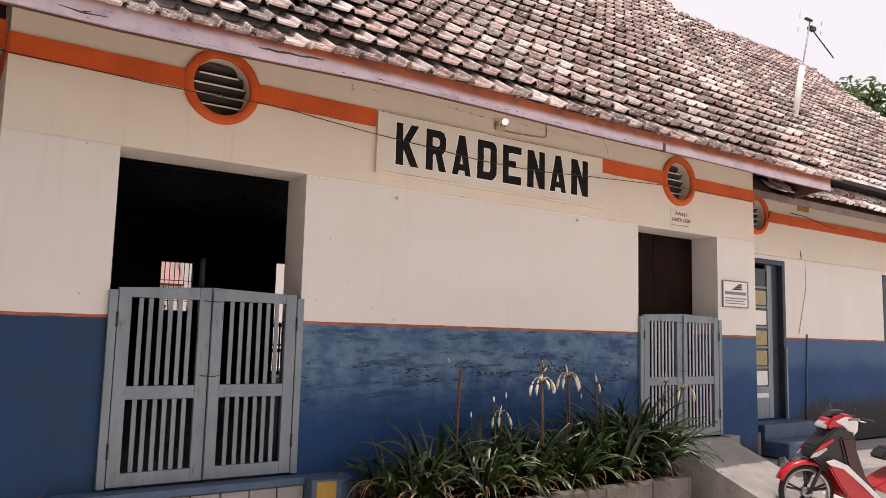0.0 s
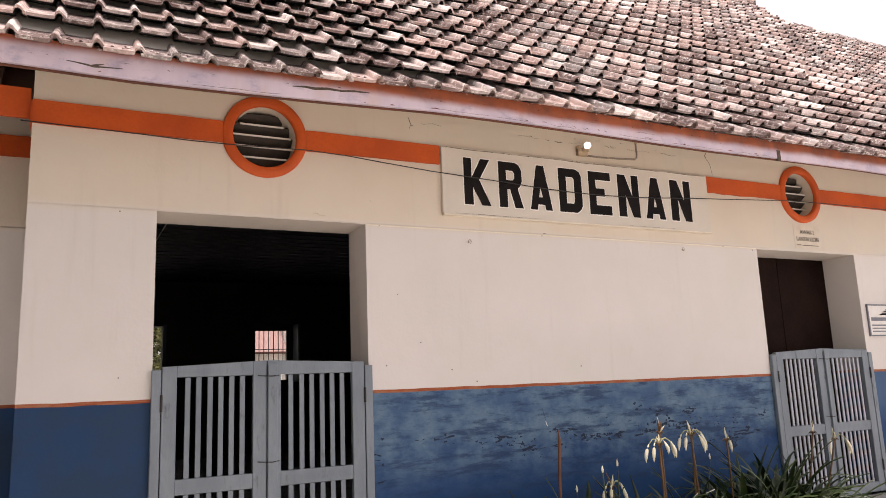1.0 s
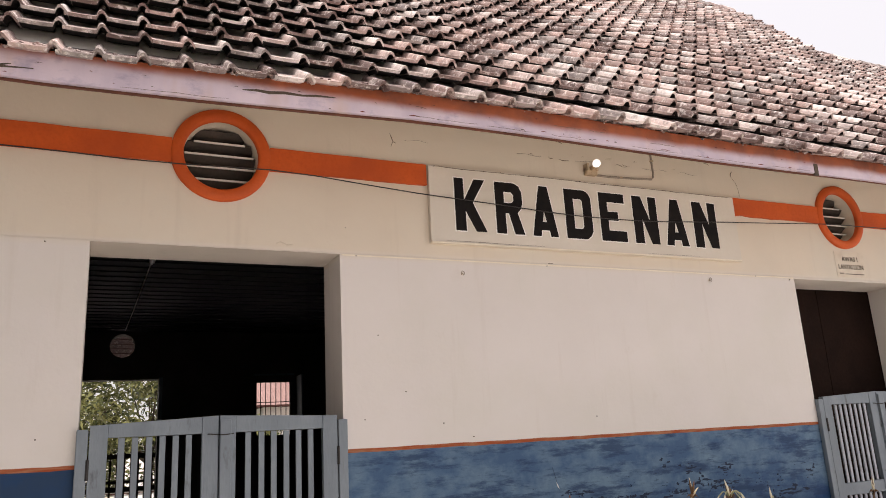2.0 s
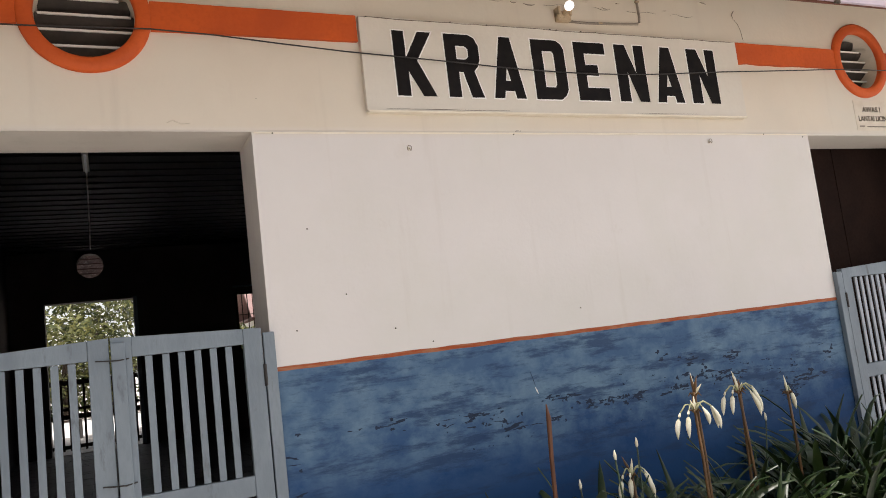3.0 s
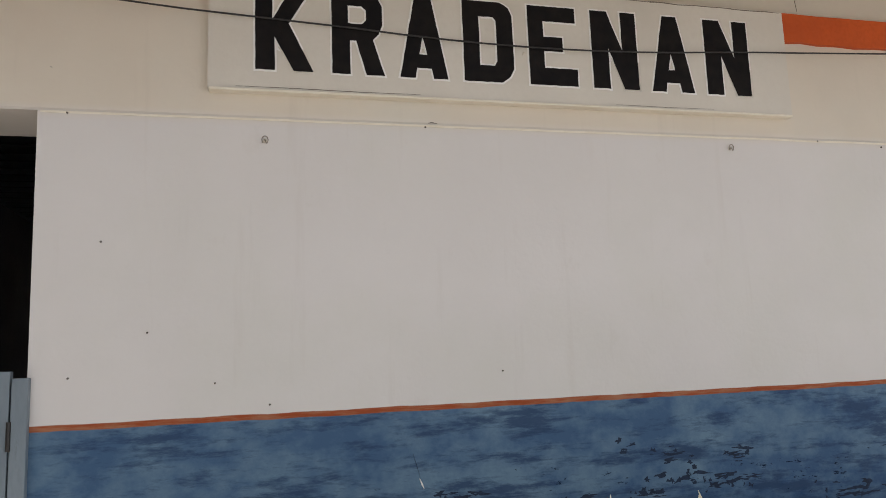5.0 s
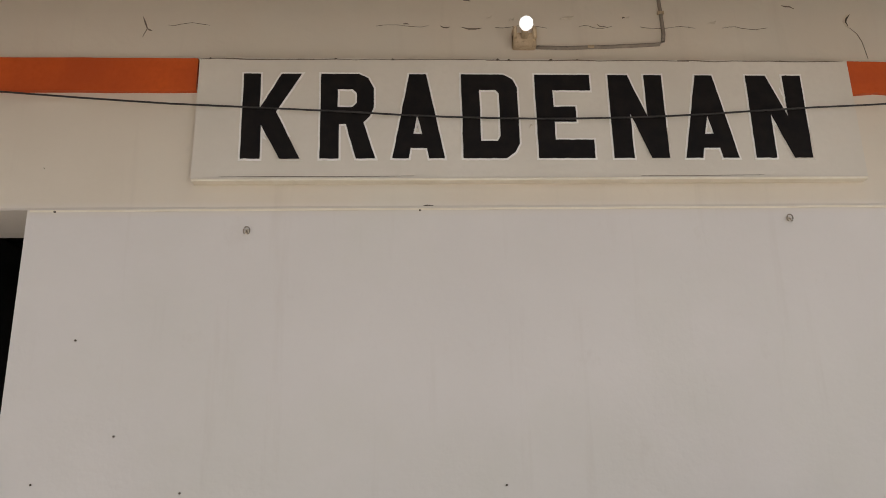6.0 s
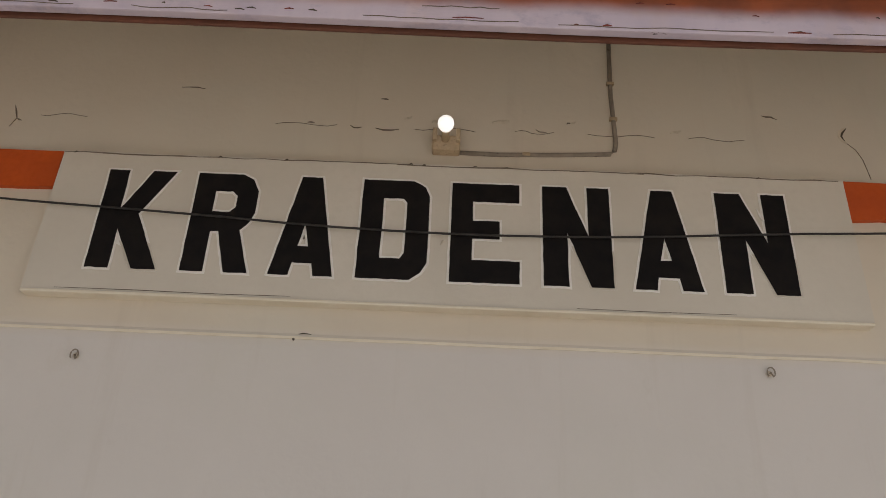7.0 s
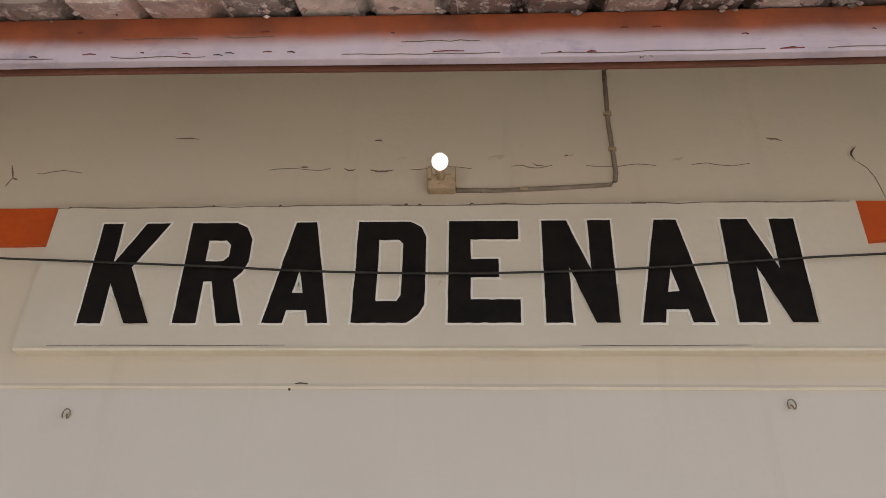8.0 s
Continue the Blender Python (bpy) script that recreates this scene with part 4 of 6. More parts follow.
for x, z in ((0.64, 2.934), (1.14, 2.935), (1.37, 2.934), (1.80, 2.936), (1.845, 2.934), (2.02, 2.936), (2.13, 2.935), (2.99, 2.934)):
    sliver("dirt_fleck", [(x - 0.008, z - 0.003), (x, z + 0.002), (x + 0.007, z)], 0.009, CRACK, board, -0.0305)
# a faint broken line where two coats of the upper wall meet
for a, b in ((1.30, 1.52), (1.80, 2.02), (2.16, 2.30), (2.42, 2.66), (2.78, 2.98), (0.45, 0.62)):
    sliver("paint_crack", [(a + (b - a) * i / 7, 3.112 + 0.006 * math.sin(a * 9 + i) + random.uniform(-0.003, 0.003)) for i in range(8)], 0.0022, HAIRLINE, front, UP)
# flaked spots of the blue dado, in clusters: place, number, spread
NAVY = surface("flaked_navy", (0.012, 0.029, 0.068), (0.006, 0.015, 0.036), 40, 120, 0.8)
rf = random.Random(77)
for cx, cz, count, sx, sz in ((1.86, 0.725, 16, 0.13, 0.013), (1.36, 0.672, 8, 0.10, 0.012), (0.95, 0.763, 5, 0.08, 0.012), (1.12, 0.725, 7, 0.07, 0.02), (2.33, 0.728, 7, 0.08, 0.012), (2.56, 0.775, 9, 0.07, 0.02),
                              (2.78, 0.755, 12, 0.08, 0.018), (2.50, 0.875, 6, 0.06, 0.02), (2.86, 0.866, 6, 0.05, 0.015), (3.28, 0.60, 22, 0.035, 0.03), (3.46, 0.66, 9, 0.09, 0.03), (2.30, 0.926, 3, 0.02, 0.02),
                              (0.52, 0.79, 4, 0.08, 0.02), (3.70, 0.80, 4, 0.05, 0.04), (1.56, 0.78, 5, 0.06, 0.01), (0.05, 0.62, 3, 0.03, 0.1)):
    for k in range(count * 2):
        x, z = rf.gauss(cx, sx), rf.gauss(cz, sz)
        w, h, lean = 0.006 + 0.045 * rf.random() ** 2, rf.uniform(0.002, 0.012), rf.uniform(-0.25, 0.3)
        bm = bmesh.new()
        ring_ = []
        for q in range(13):
            a = 2 * math.pi * q / 13
            r_ = rf.choice((0.35, 0.6, 0.85, 1.15, 1.4))
            ring_.append(bm.verts.new((x + w * math.cos(a) * r_, -0.0006, z + h * math.sin(a) * r_ + lean * w * math.cos(a))))
        mid_ = bm.verts.new((x, -0.0011, z))
        for q in range(13):
            bm.faces.new((ring_[q], ring_[(q + 1) % 13], mid_))
        part("paint_flake", bm, NAVY, front)
sliver("scratch", [(1.375, 0.96), (1.39, 0.91), (1.40, 0.87)], 0.003, NAVY, front, -0.0006)
sliver("scratch", [(1.398, 0.866), (1.407, 0.843), (1.415, 0.825)], 0.008, CHALK, front, -0.0008)
# splits and nail scars of the eaves board
FY = EAVE_Y + 0.0448  # face of the board
fas = bpy.data.objects["fascia_bay"]
sliver("split", [(-0.735, 2.983), (-0.66, 2.988), (-0.6, 2.982), (-0.52, 2.990), (-0.43, 2.985), (-0.35, 2.992), (-0.25, 2.992)], 0.018, CRACK, fas, FY)
sliver("split", [(-1.93, 2.968), (-1.86, 2.963), (-1.80, 2.955), (-1.66, 2.966)], 0.016, CRACK, fas, FY)
sliver("split", [(-1.83, 2.955), (-1.79, 2.964), (-1.75, 2.975)], 0.012, CRACK, fas, FY)
RUST = surface("rust_scar", (0.24, 0.055, 0.04), (0.13, 0.035, 0.03), 30, 90, 0.8)
for x, z, w in ((1.043, 2.938, 0.018), (1.508, 2.939, 0.012), (1.97, 2.935, 0.04), (2.327, 2.928, 0.012), (2.815, 2.926, 0.03), (0.998, 3.015, 0.008), (2.415, 3.008, 0.01), (2.495, 3.008, 0.012), (1.493, 3.01, 0.012), (0.2, 2.93, 0.03), (-0.1, 2.925, 0.015), (3.1, 2.93, 0.02)):
    sliver("nail_scar", [(x - w, z), (x, z + 0.003), (x + w, z + 0.001)], 0.009, RUST, fas, FY)
for a, b, z in ((1.12, 1.32, 2.990), (1.38, 1.52, 2.992), (1.85, 2.05, 2.972), (0.2, 0.6, 2.928), (0.66, 0.95, 2.927), (1.1, 1.35, 2.926), (1.7, 2.1, 2.927), (2.2, 2.75, 2.926), (-1.3, -0.8, 2.926), (2.9, 3.3, 2.926)):
    sliver("split", [(a + (b - a) * i / 8, z + random.uniform(-0.003, 0.003)) for i in range(9)], 0.0026, HAIRLINE, fas, FY)
for k in range(26):
    x, z = random.uniform(-2.2, 3.4), random.choice((2.93, 2.94, 2.985, 3.0)) + random.uniform(-0.006, 0.006)
    w = random.uniform(0.004, 0.014)
    sliver("nail_scar", [(x - w, z), (x, z + 0.002), (x + w * 0.8, z - 0.002)], random.uniform(0.004, 0.008), random.choice((RUST, CRACK)), fas, FY)
part("notch", box(3.345, 3.383, FY - 0.004, FY + 0.012, 2.885, 2.972), CRACK, fas)


def words(text, x, z, y, size, material, parent, width=None):
    cu = bpy.data.curves.new("t", "FONT")
    cu.body, cu.size, cu.align_x, cu.extrude, cu.offset = text, size, "CENTER", 0.0008, 0.0012
    ob = new("t", cu)
    bpy.context.view_layer.update()
    me = bpy.data.meshes.new_from_object(ob.evaluated_get(bpy.context.evaluated_depsgraph_get()))
    bpy.data.objects.remove(ob)
    if width:
        now = max(v.co.x for v in me.vertices) - min(v.co.x for v in me.vertices)
        me.transform(Matrix.Diagonal((width / now, 1, 1, 1)))
    me.transform(pose(x, y, z, 90))
    me.materials.clear()
    me.materials.append(material)
    out = new("lettering", me)
    out.parent = parent
    return out


notice = thing("warning_notice", "small cream paper warning notice under the round vent", "notice")
PAPER = surface("notice_paper", (0.76, 0.69, 0.58), (0.66, 0.58, 0.47), 12, 70, 0.75)
part("sheet", box(4.352, 4.722, 0.002, 0.0118, 2.362, 2.592, bevel=0.001), PAPER, notice)
words("AWAS !", 4.537, 2.505, 0.0008, 0.055, CRACK, notice, 0.20)
words("LANTAI LICIN", 4.537, 2.435, 0.0008, 0.055, CRACK, notice, 0.31)
part("text_bar", box(4.46, 4.69, -0.0005, 0.0018, 2.388, 2.394), CRACK, notice)
part("text_bar", box(4.38, 4.43, -0.0005, 0.0018, 2.388, 2.40), DUST, notice)
notice.location = (0.045, 0, -0.028)

plaque = thing("wall_plaque", "white framed plaque with slanted dark stripes beside the gate", "sign")
GREYP = surface("plaque_grey", (0.20, 0.21, 0.24), (0.14, 0.15, 0.17), 20, 80, 0.5)
part("panel", box(5.30, 5.775, -0.014, -0.002, 1.525, 1.82, bevel=0.002), WHITE, plaque)
fb = box(5.285, 5.79, -0.018, -0.002, 1.82, 1.832)
box(5.285, 5.79, -0.018, -0.002, 1.513, 1.525, fb)
box(5.285, 5.30, -0.018, -0.002, 1.525, 1.82, fb)
box(5.775, 5.79, -0.018, -0.002, 1.525, 1.82, fb)
part("plaque_frame", fb, GREYP, plaque)
for i in range(3):
    bm = bmesh.new()
    z = 1.725 + i * 0.026
    vs = [bm.verts.new((5.46 + i * 0.05 + dx, -0.0165, z + dz)) for dx, dz in ((0, 0), (0.18 - i * 0.05, 0), (0.22 - i * 0.05, 0.018), (0.05, 0.018))]
    bm.faces.new(vs)
    bmesh.ops.solidify(bm, geom=bm.faces[:], thickness=0.002)
    part("stripe", bm, GREYP, plaque)
for x0, x1, z0, z1 in ((5.33, 5.745, 1.665, 1.70), (5.33, 5.745, 1.615, 1.628), (5.33, 5.70, 1.585, 1.596), (5.33, 5.72, 1.555, 1.566)):
    part("text_bar", box(x0, x1, -0.0165, -0.0135, z0, z1), GREYP, plaque)

plaque.location = (0.022, 0, -0.038)

# ---- wing: door, window frame, pipe, scars ----
TEAL = surface("dark_blue_frame", (0.035, 0.05, 0.075), (0.02, 0.03, 0.045), 6, 60, 0.5)
door = thing("glazed_door", "narrow grey half-glazed door with papered panes", "door")
x0, x1, z0, z1 = WDOOR
for a, b, c, d in ((x0, x0 + 0.07, z0, z1), (x1 - 0.07, x1, z0, z1), (x0 + 0.07, x1 - 0.07, z1 - 0.07, z1)):
    part("door_frame", box(a, b, WING_Y - 0.012, WING_Y + 0.12, c, d, bevel=0.004), TEAL, door, "dark blue door frame")
la, lb = x0 + 0.075, x1 - 0.25
part("stile", box(la, la + 0.06, WING_Y + 0.05, WING_Y + 0.09, z0 + 0.01, z1 - 0.075, bevel=0.003), GATE, door)
part("stile", box(lb - 0.11, lb, WING_Y + 0.05, WING_Y + 0.09, z0 + 0.01, z1 - 0.075, bevel=0.003), GATE, door)
part("kick_panel", box(la + 0.06, lb - 0.11, WING_Y + 0.055, WING_Y + 0.085, z0 + 0.01, z0 + 0.42, bevel=0.003), GATE, door)
part("label_sheet", box(la + 0.07, lb - 0.12, WING_Y + 0.05, WING_Y + 0.054, z0 + 0.30, z0 + 0.36), WHITE, door)
KRAFT = surface("yellowed_paper", (0.42, 0.36, 0.18), (0.32, 0.27, 0.13), 9, 60, 0.7)
for i, mm in enumerate((WHITE, KRAFT, KRAFT, WHITE, KRAFT, GLASS_DARK)):
    za = z0 + 0.42 + i * 0.282
    part("glazing_bar", box(la + 0.06, lb - 0.11, WING_Y + 0.05, WING_Y + 0.088, za, za + 0.03, bevel=0.002), GATE, door)
    part("pane", box(la + 0.06, lb - 0.11, WING_Y + 0.066, WING_Y + 0.072, za + 0.03, za + 0.282), GLASS_DARK, door)
    if mm is not GLASS_DARK:
        part("paper", box(la + 0.075, lb - 0.125, WING_Y + 0.060, WING_Y + 0.064, za + 0.05, za + 0.25), mm, door)
part("inner_leaf", box(lb + 0.002, x1 - 0.072, WING_Y + 0.07, WING_Y + 0.11, z0 + 0.01, z1 - 0.075, bevel=0.003), TEAL, door)
part("door_post", box(x1 - 0.066, x1 - 0.03, WING_Y - 0.045, WING_Y - 0.014, z0, 1.0, bevel=0.003), GATE, door)
win = thing("wing_window", "dark framed window in the wing wall", "window")
win["kind"] = "structure"
a, b, c, d = WWIN
for p, q, r, s in ((a, a + 0.06, c, d), (b - 0.06, b, c, d), (a + 0.06, b - 0.06, d - 0.06, d), (a + 0.06, b - 0.06, c, c + 0.06), ((a + b) / 2 - 0.03, (a + b) / 2 + 0.03, c + 0.06, d - 0.06)):
    part("window_frame", box(p, q, WING_Y - 0.01, WING_Y + 0.1, r, s, bevel=0.003), TEAL, win)
for p, q in ((a + 0.06, (a + b) / 2 - 0.03), ((a + b) / 2 + 0.03, b - 0.06)):
    part("pane", box(p, q, WING_Y + 0.05, WING_Y + 0.056, c + 0.06, d - 0.06), GLASS_DARK, win)
pipe = thing("downpipe", "thin grey pipe up the wing wall", "pipe")
smooth(part("pipe", tube([(8.33, WING_Y - 0.012, -0.2), (8.36, WING_Y - 0.012, 0.6), (8.40, WING_Y - 0.012, 1.2)], 0.011, 8), BLUESTEP, pipe, "blue painted lower length"))
smooth(part("thin_line", tube([(8.19, WING_Y - 0.008, 1.2), (8.42, WING_Y - 0.004, 1.9), (8.43, WING_Y + 0.004, 2.3)], 0.004, 6), DUST, pipe))
wing_wall = bpy.data.objects["wall_wing_east"]
sliver("damp_scar", [(8.31, 2.46), (8.33, 2.38), (8.34, 2.31)], 0.05, CRACK, wing_wall, WING_Y + 0.010)
sliver("damp_scar", [(8.29, 2.33), (8.31, 2.26), (8.35, 2.20)], 0.10, DUST, wing_wall, WING_Y + 0.010)
for pts_, w_ in (([(8.0, 2.98), (8.4, 2.97), (8.9, 2.90), (9.3, 2.86)], 0.012), ([(7.5, 2.95), (7.45, 2.85), (7.35, 2.78)], 0.01)):
    loose = thing("loose_wire", "loose dark wire hanging under the wing eaves", "cable")
    smooth(part("strand", tube([(x, WING_Y - 0.03, z) for x, z in pts_], 0.006, 6), CABLE, loose))
part("patch", box(8.27, 8.57, WING_Y + 0.003, WING_Y + 0.011, 3.05, 3.25), YELLOW, wing_wall)

# ---- steps, landing, ramp ----
steps = thing("door_steps", "worn blue painted concrete steps below the wing door", "steps")
part("tread", box(6.80, 8.04, WING_Y - 0.32, WING_Y - 0.002, -0.4, -0.01, bevel=0.012), BLUESTEP, steps)
part("tread", box(6.75, 8.24, WING_Y - 0.68, WING_Y - 0.33, -0.4, -0.20, bevel=0.015), BLUESTEP, steps)
land = thing("gate_landing", "concrete landing with stone face and blue edge below the gate", "step")
part("slab", box(-1.67, 0.02, -0.16, -0.002, -0.06, -0.008, bevel=0.006), BLUESTEP, land)
for i in range(8):
    x = -1.655 + i * 0.209
    part("stone", box(x + 0.004, x + 0.205, -0.135 - random.uniform(0, 0.012), -0.003, -0.66, -0.066, bevel=0.008), CONCRETE, land)
kerb_end = thing("painted_kerb_end", "rounded blue and yellow painted kerb end beside the landing", "kerb")
bm = lathe([(0.001, 0.0), (0.12, -0.002), (0.15, -0.02), (0.155, -0.65)], 24, pose(0.26, -0.13, -0.012))
part("round_end", bm, BLUESTEP, kerb_end)
part("body", box(0.022, 0.26, -0.27, -0.003, -0.66, -0.014, bevel=0.01), BLUESTEP, kerb_end)
part("yellow_mark", box(0.06, 0.22, -0.276, -0.271, -0.64, -0.03), YELLOW, kerb_end)
rampo = thing("entrance_ramp", "smooth grey concrete ramp from the yard to the gate", "ramp")
bm = bmesh.new()
prof = [(-0.003, -0.012), (-0.12, -0.012), (-1.66, GROUND + 0.005), (-1.66, -0.75), (-0.003, -0.75)]
l_ = [bm.verts.new((4.24, y, z)) for i, (y, z) in enumerate(prof)]
r_ = [bm.verts.new((5.22, y, z)) for y, z in prof]
bm.faces.new(l_)
bm.faces.new(r_[::-1])
for i in range(5):
    bm.faces.new((l_[i], r_[i], r_[(i + 1) % 5], l_[(i + 1) % 5]))
bmesh.ops.recalc_face_normals(bm, faces=bm.faces)
part("slope", bm, CONCRETE, rampo)
part("upstand", box(5.225, 5.42, -0.14, -0.003, -0.7, 0.0, bevel=0.008), CONCRETE, rampo)
drain = thing("drain_rubble", "dark broken concrete lumps beside the ramp", "rubble")
for i in range(22):
    s = random.uniform(0.03, 0.11)
    bm = bmesh.new()
    bmesh.ops.create_icosphere(bm, subdivisions=1, radius=s)
    for vv in bm.verts:
        vv.co *= random.uniform(0.7, 1.2)
    bm.transform(pose(random.uniform(5.5, 6.6), random.uniform(-0.6, -0.1), -0.42 + s * 0.4, random.uniform(0, 90), 0, random.uniform(0, 360)))
    part("lump", bm, CONCRETE, drain)

# ---- flower bed ----
def leaf_paint(name, a, b, c):
    m, nt, n, l, bs = nodes_of(name)
    geo = n.new("ShaderNodeNewGeometry")
    col = mix(nt, geo.outputs["Random Per Island"], a, b)
    col = mix(nt, ramp(nt, noise_node(nt, 14, 4), 0.55, 0.75), col, c)
    l.new(col, bs.inputs["Base Color"])
    bs.inputs["Roughness"].default_value = 0.36
    bs.inputs["Specular IOR Level"].default_value = 0.5
    bs.inputs["Transmission Weight"].default_value = 0.0
    bump(nt, bs, noise_node(nt, 60, 3, 0.5, (1, 1, 0.2)), 0.3, 0.003)
    return m


LEAF = leaf_paint("strap_leaf", (0.012, 0.028, 0.008), (0.034, 0.058, 0.014), (0.055, 0.065, 0.02))
DRY = leaf_paint("dry_leaf", (0.30, 0.19, 0.075), (0.19, 0.105, 0.045), (0.42, 0.31, 0.16))
STALK = surface("flower_stalk", (0.17, 0.085, 0.028), (0.10, 0.052, 0.02), 30, 90, 0.5, stretch=(1, 1, 0.2))
PETAL = surface("white_bud", (0.86, 0.82, 0.68), (0.72, 0.66, 0.44), 30, 120, 0.45)
PEDICEL = surface("pale_green_stem", (0.42, 0.42, 0.24), (0.33, 0.34, 0.17), 30, 90, 0.5)


def strap(verts, faces, base, az, length, width, lift, curl, twist=0.0, seg=8):
    """One arching strap leaf, folded along its middle."""
    p = Vector(base)
    el = lift
    b0 = len(verts)
    side = Vector((-math.sin(az), math.cos(az), 0))
    for i in range(seg + 1):
        s = i / seg
        d = Vector((math.cos(az) * math.cos(el), math.sin(az) * math.cos(el), math.sin(el)))
        w_ = width * (0.55 + 0.9 * s) if s < 0.35 else width * 0.865 * (1 - ((s - 0.35) / 0.65) ** 2.2) + 0.001
        up = side.cross(d)
        q = side * math.cos(twist * s) + up * math.sin(twist * s)
        verts += [p - q * w_ / 2 + up * 0.004, p - up * 0.003, p + q * w_ / 2 + up * 0.004]
        p = p + d * length / seg
        el -= curl / seg * (0.5 + 1.3 * s)
    for i in range(seg):
        k = b0 + 3 * i
        faces += [(k, k + 1, k + 4, k + 3), (k + 1, k + 2, k + 5, k + 4)]


def soil_z(x, y):
    if x - 3.27 > (y + 1.04) * 0.9 or x < 0.42:
        return -0.68
    return -0.17 + 0.05 * noise.noise((x * 2, y * 3, 1))


# bed kerbs, a darker concrete than elsewhere
KERB_DARK = surface("dark_kerb", (0.17, 0.155, 0.135), (0.10, 0.09, 0.08), 5, 50, 0.9, 0.8, 0.01, grime=(0.05, 0.05, 0.04))
bed = thing("flower_bed", "raised bed of dark soil behind low concrete kerbs", "flower bed")
bm = bmesh.new()
nx, ny = 40, 10
gv = [[bm.verts.new((0.3 + 3.75 * i / nx, -1.0 + 0.995 * j / ny, soil_z(0.3 + 3.75 * i / nx, -1.0 + j / ny))) for j in range(ny + 1)] for i in range(nx + 1)]
for i in range(nx):
    for j in range(ny):
        bm.faces.new((gv[i][j], gv[i + 1][j], gv[i + 1][j + 1], gv[i][j + 1]))
smooth(part("soil", bm, SOIL, bed))
xk = 0.42
while xk < 3.1:
    wk = random.uniform(0.5, 0.62)
    bm = box(xk, min(xk + wk, 3.25) - 0.008, -1.10, -0.98, -0.66, -0.115 - random.uniform(0, 0.015), bevel=0.014)
    part("kerb_stone", bm, KERB_DARK, bed)
    xk += wk
bm = box(0, 1.05, -0.06, 0.06, -0.66, -0.12, bevel=0.014)
bm.transform(pose(3.25, -1.04, 0, 0, 0, 48))
part("kerb_stone", bm, KERB_DARK, bed)

# clumps: x, y, leaf length, number
random.seed(12)
CLUMPS = [(0.56, -0.45, 0.42, 40), (0.68, -0.75, 0.44, 46), (0.92, -0.55, 0.58, 52), (1.18, -0.82, 0.52, 50), (1.42, -0.45, 0.60, 56), (1.62, -0.78, 0.54, 52), (1.90, -0.50, 0.58, 54), (2.12, -0.82, 0.52, 52),
          (2.38, -0.48, 0.60, 56), (2.60, -0.80, 0.54, 52), (2.84, -0.50, 0.70, 64), (3.05, -0.78, 0.66, 60), (3.25, -0.42, 0.78, 66), (3.38, -0.62, 0.62, 58), (3.55, -0.26, 0.60, 44)]
for cx, cy, ln, count in CLUMPS:
    plant = thing("lily_clump", "dense clump of dark green strap leaves with dry yellow ones below", "plant", "lilies in the bed", (cx, cy, soil_z(cx, cy)))
    v_, f_ = [], []
    for i in range(count):
        az = random.uniform(0, 2 * math.pi)
        rr = random.uniform(0, 0.10)
        strap(v_, f_, (rr * math.cos(az), rr * math.sin(az), -0.01), az + random.uniform(-0.5, 0.5), ln * random.uniform(0.7, 1.3), random.uniform(0.034, 0.075), random.uniform(0.9, 1.5), random.uniform(0.4, 2.6), random.uniform(-0.7, 0.7))
    smooth(part_data("leaves", v_, f_, LEAF, plant))["kind"] = "stuff"
    v_, f_ = [], []
    for i in range(int(count * 0.42)):
        az = random.uniform(math.pi * 0.9, math.pi * 2.1) if random.random() < 0.75 else random.uniform(0, 6.28)
        rr = random.uniform(0.03, 0.14)
        strap(v_, f_, (rr * math.cos(az), rr * math.sin(az), random.uniform(0.0, 0.16)), az + random.uniform(-0.7, 0.7), random.uniform(0.18, 0.42), random.uniform(0.006, 0.02), random.uniform(-0.3, 0.9), random.uniform(1.0, 3.4), random.uniform(-3, 3), 9)
    smooth(part_data("dry_leaves", v_, f_, DRY, plant, "curled dry yellow leaves"))["kind"] = "stuff"


def bud(parent, m, out, drop, az, fat=0.0125, length=0.1):
    """A thin stem that arches over, and a closed white spindle bud that hangs from it."""
    out, length = out * 1.15, length * 1.22
    d = Vector((math.cos(az), math.sin(az), 0))
    stem = [m + d * (out * s) + Vector((0, 0, 0.045 * math.sin(min(1, s * 1.15) * math.pi * 0.75) - drop * max(0, s - 0.5))) for s in (0, 0.2, 0.4, 0.6, 0.8, 1.0)]
    smooth(part("pedicel", tube(stem, 0.0035, 6), PEDICEL, parent))
    a = stem[-1]
    way = (Vector((0, 0, -1)) + d * 0.28).normalized()
    pts_ = [a + way * length * s + d * 0.01 * math.sin(s * 3) for s in (0, 0.12, 0.3, 0.5, 0.7, 0.88, 1.0)]
    smooth(part("flower_bud", tube(pts_, fat, 8, taper=[0.3, 0.5, 0.85, 1.0, 0.85, 0.45, 0.08]), PETAL, parent, "closed drooping white bud"))


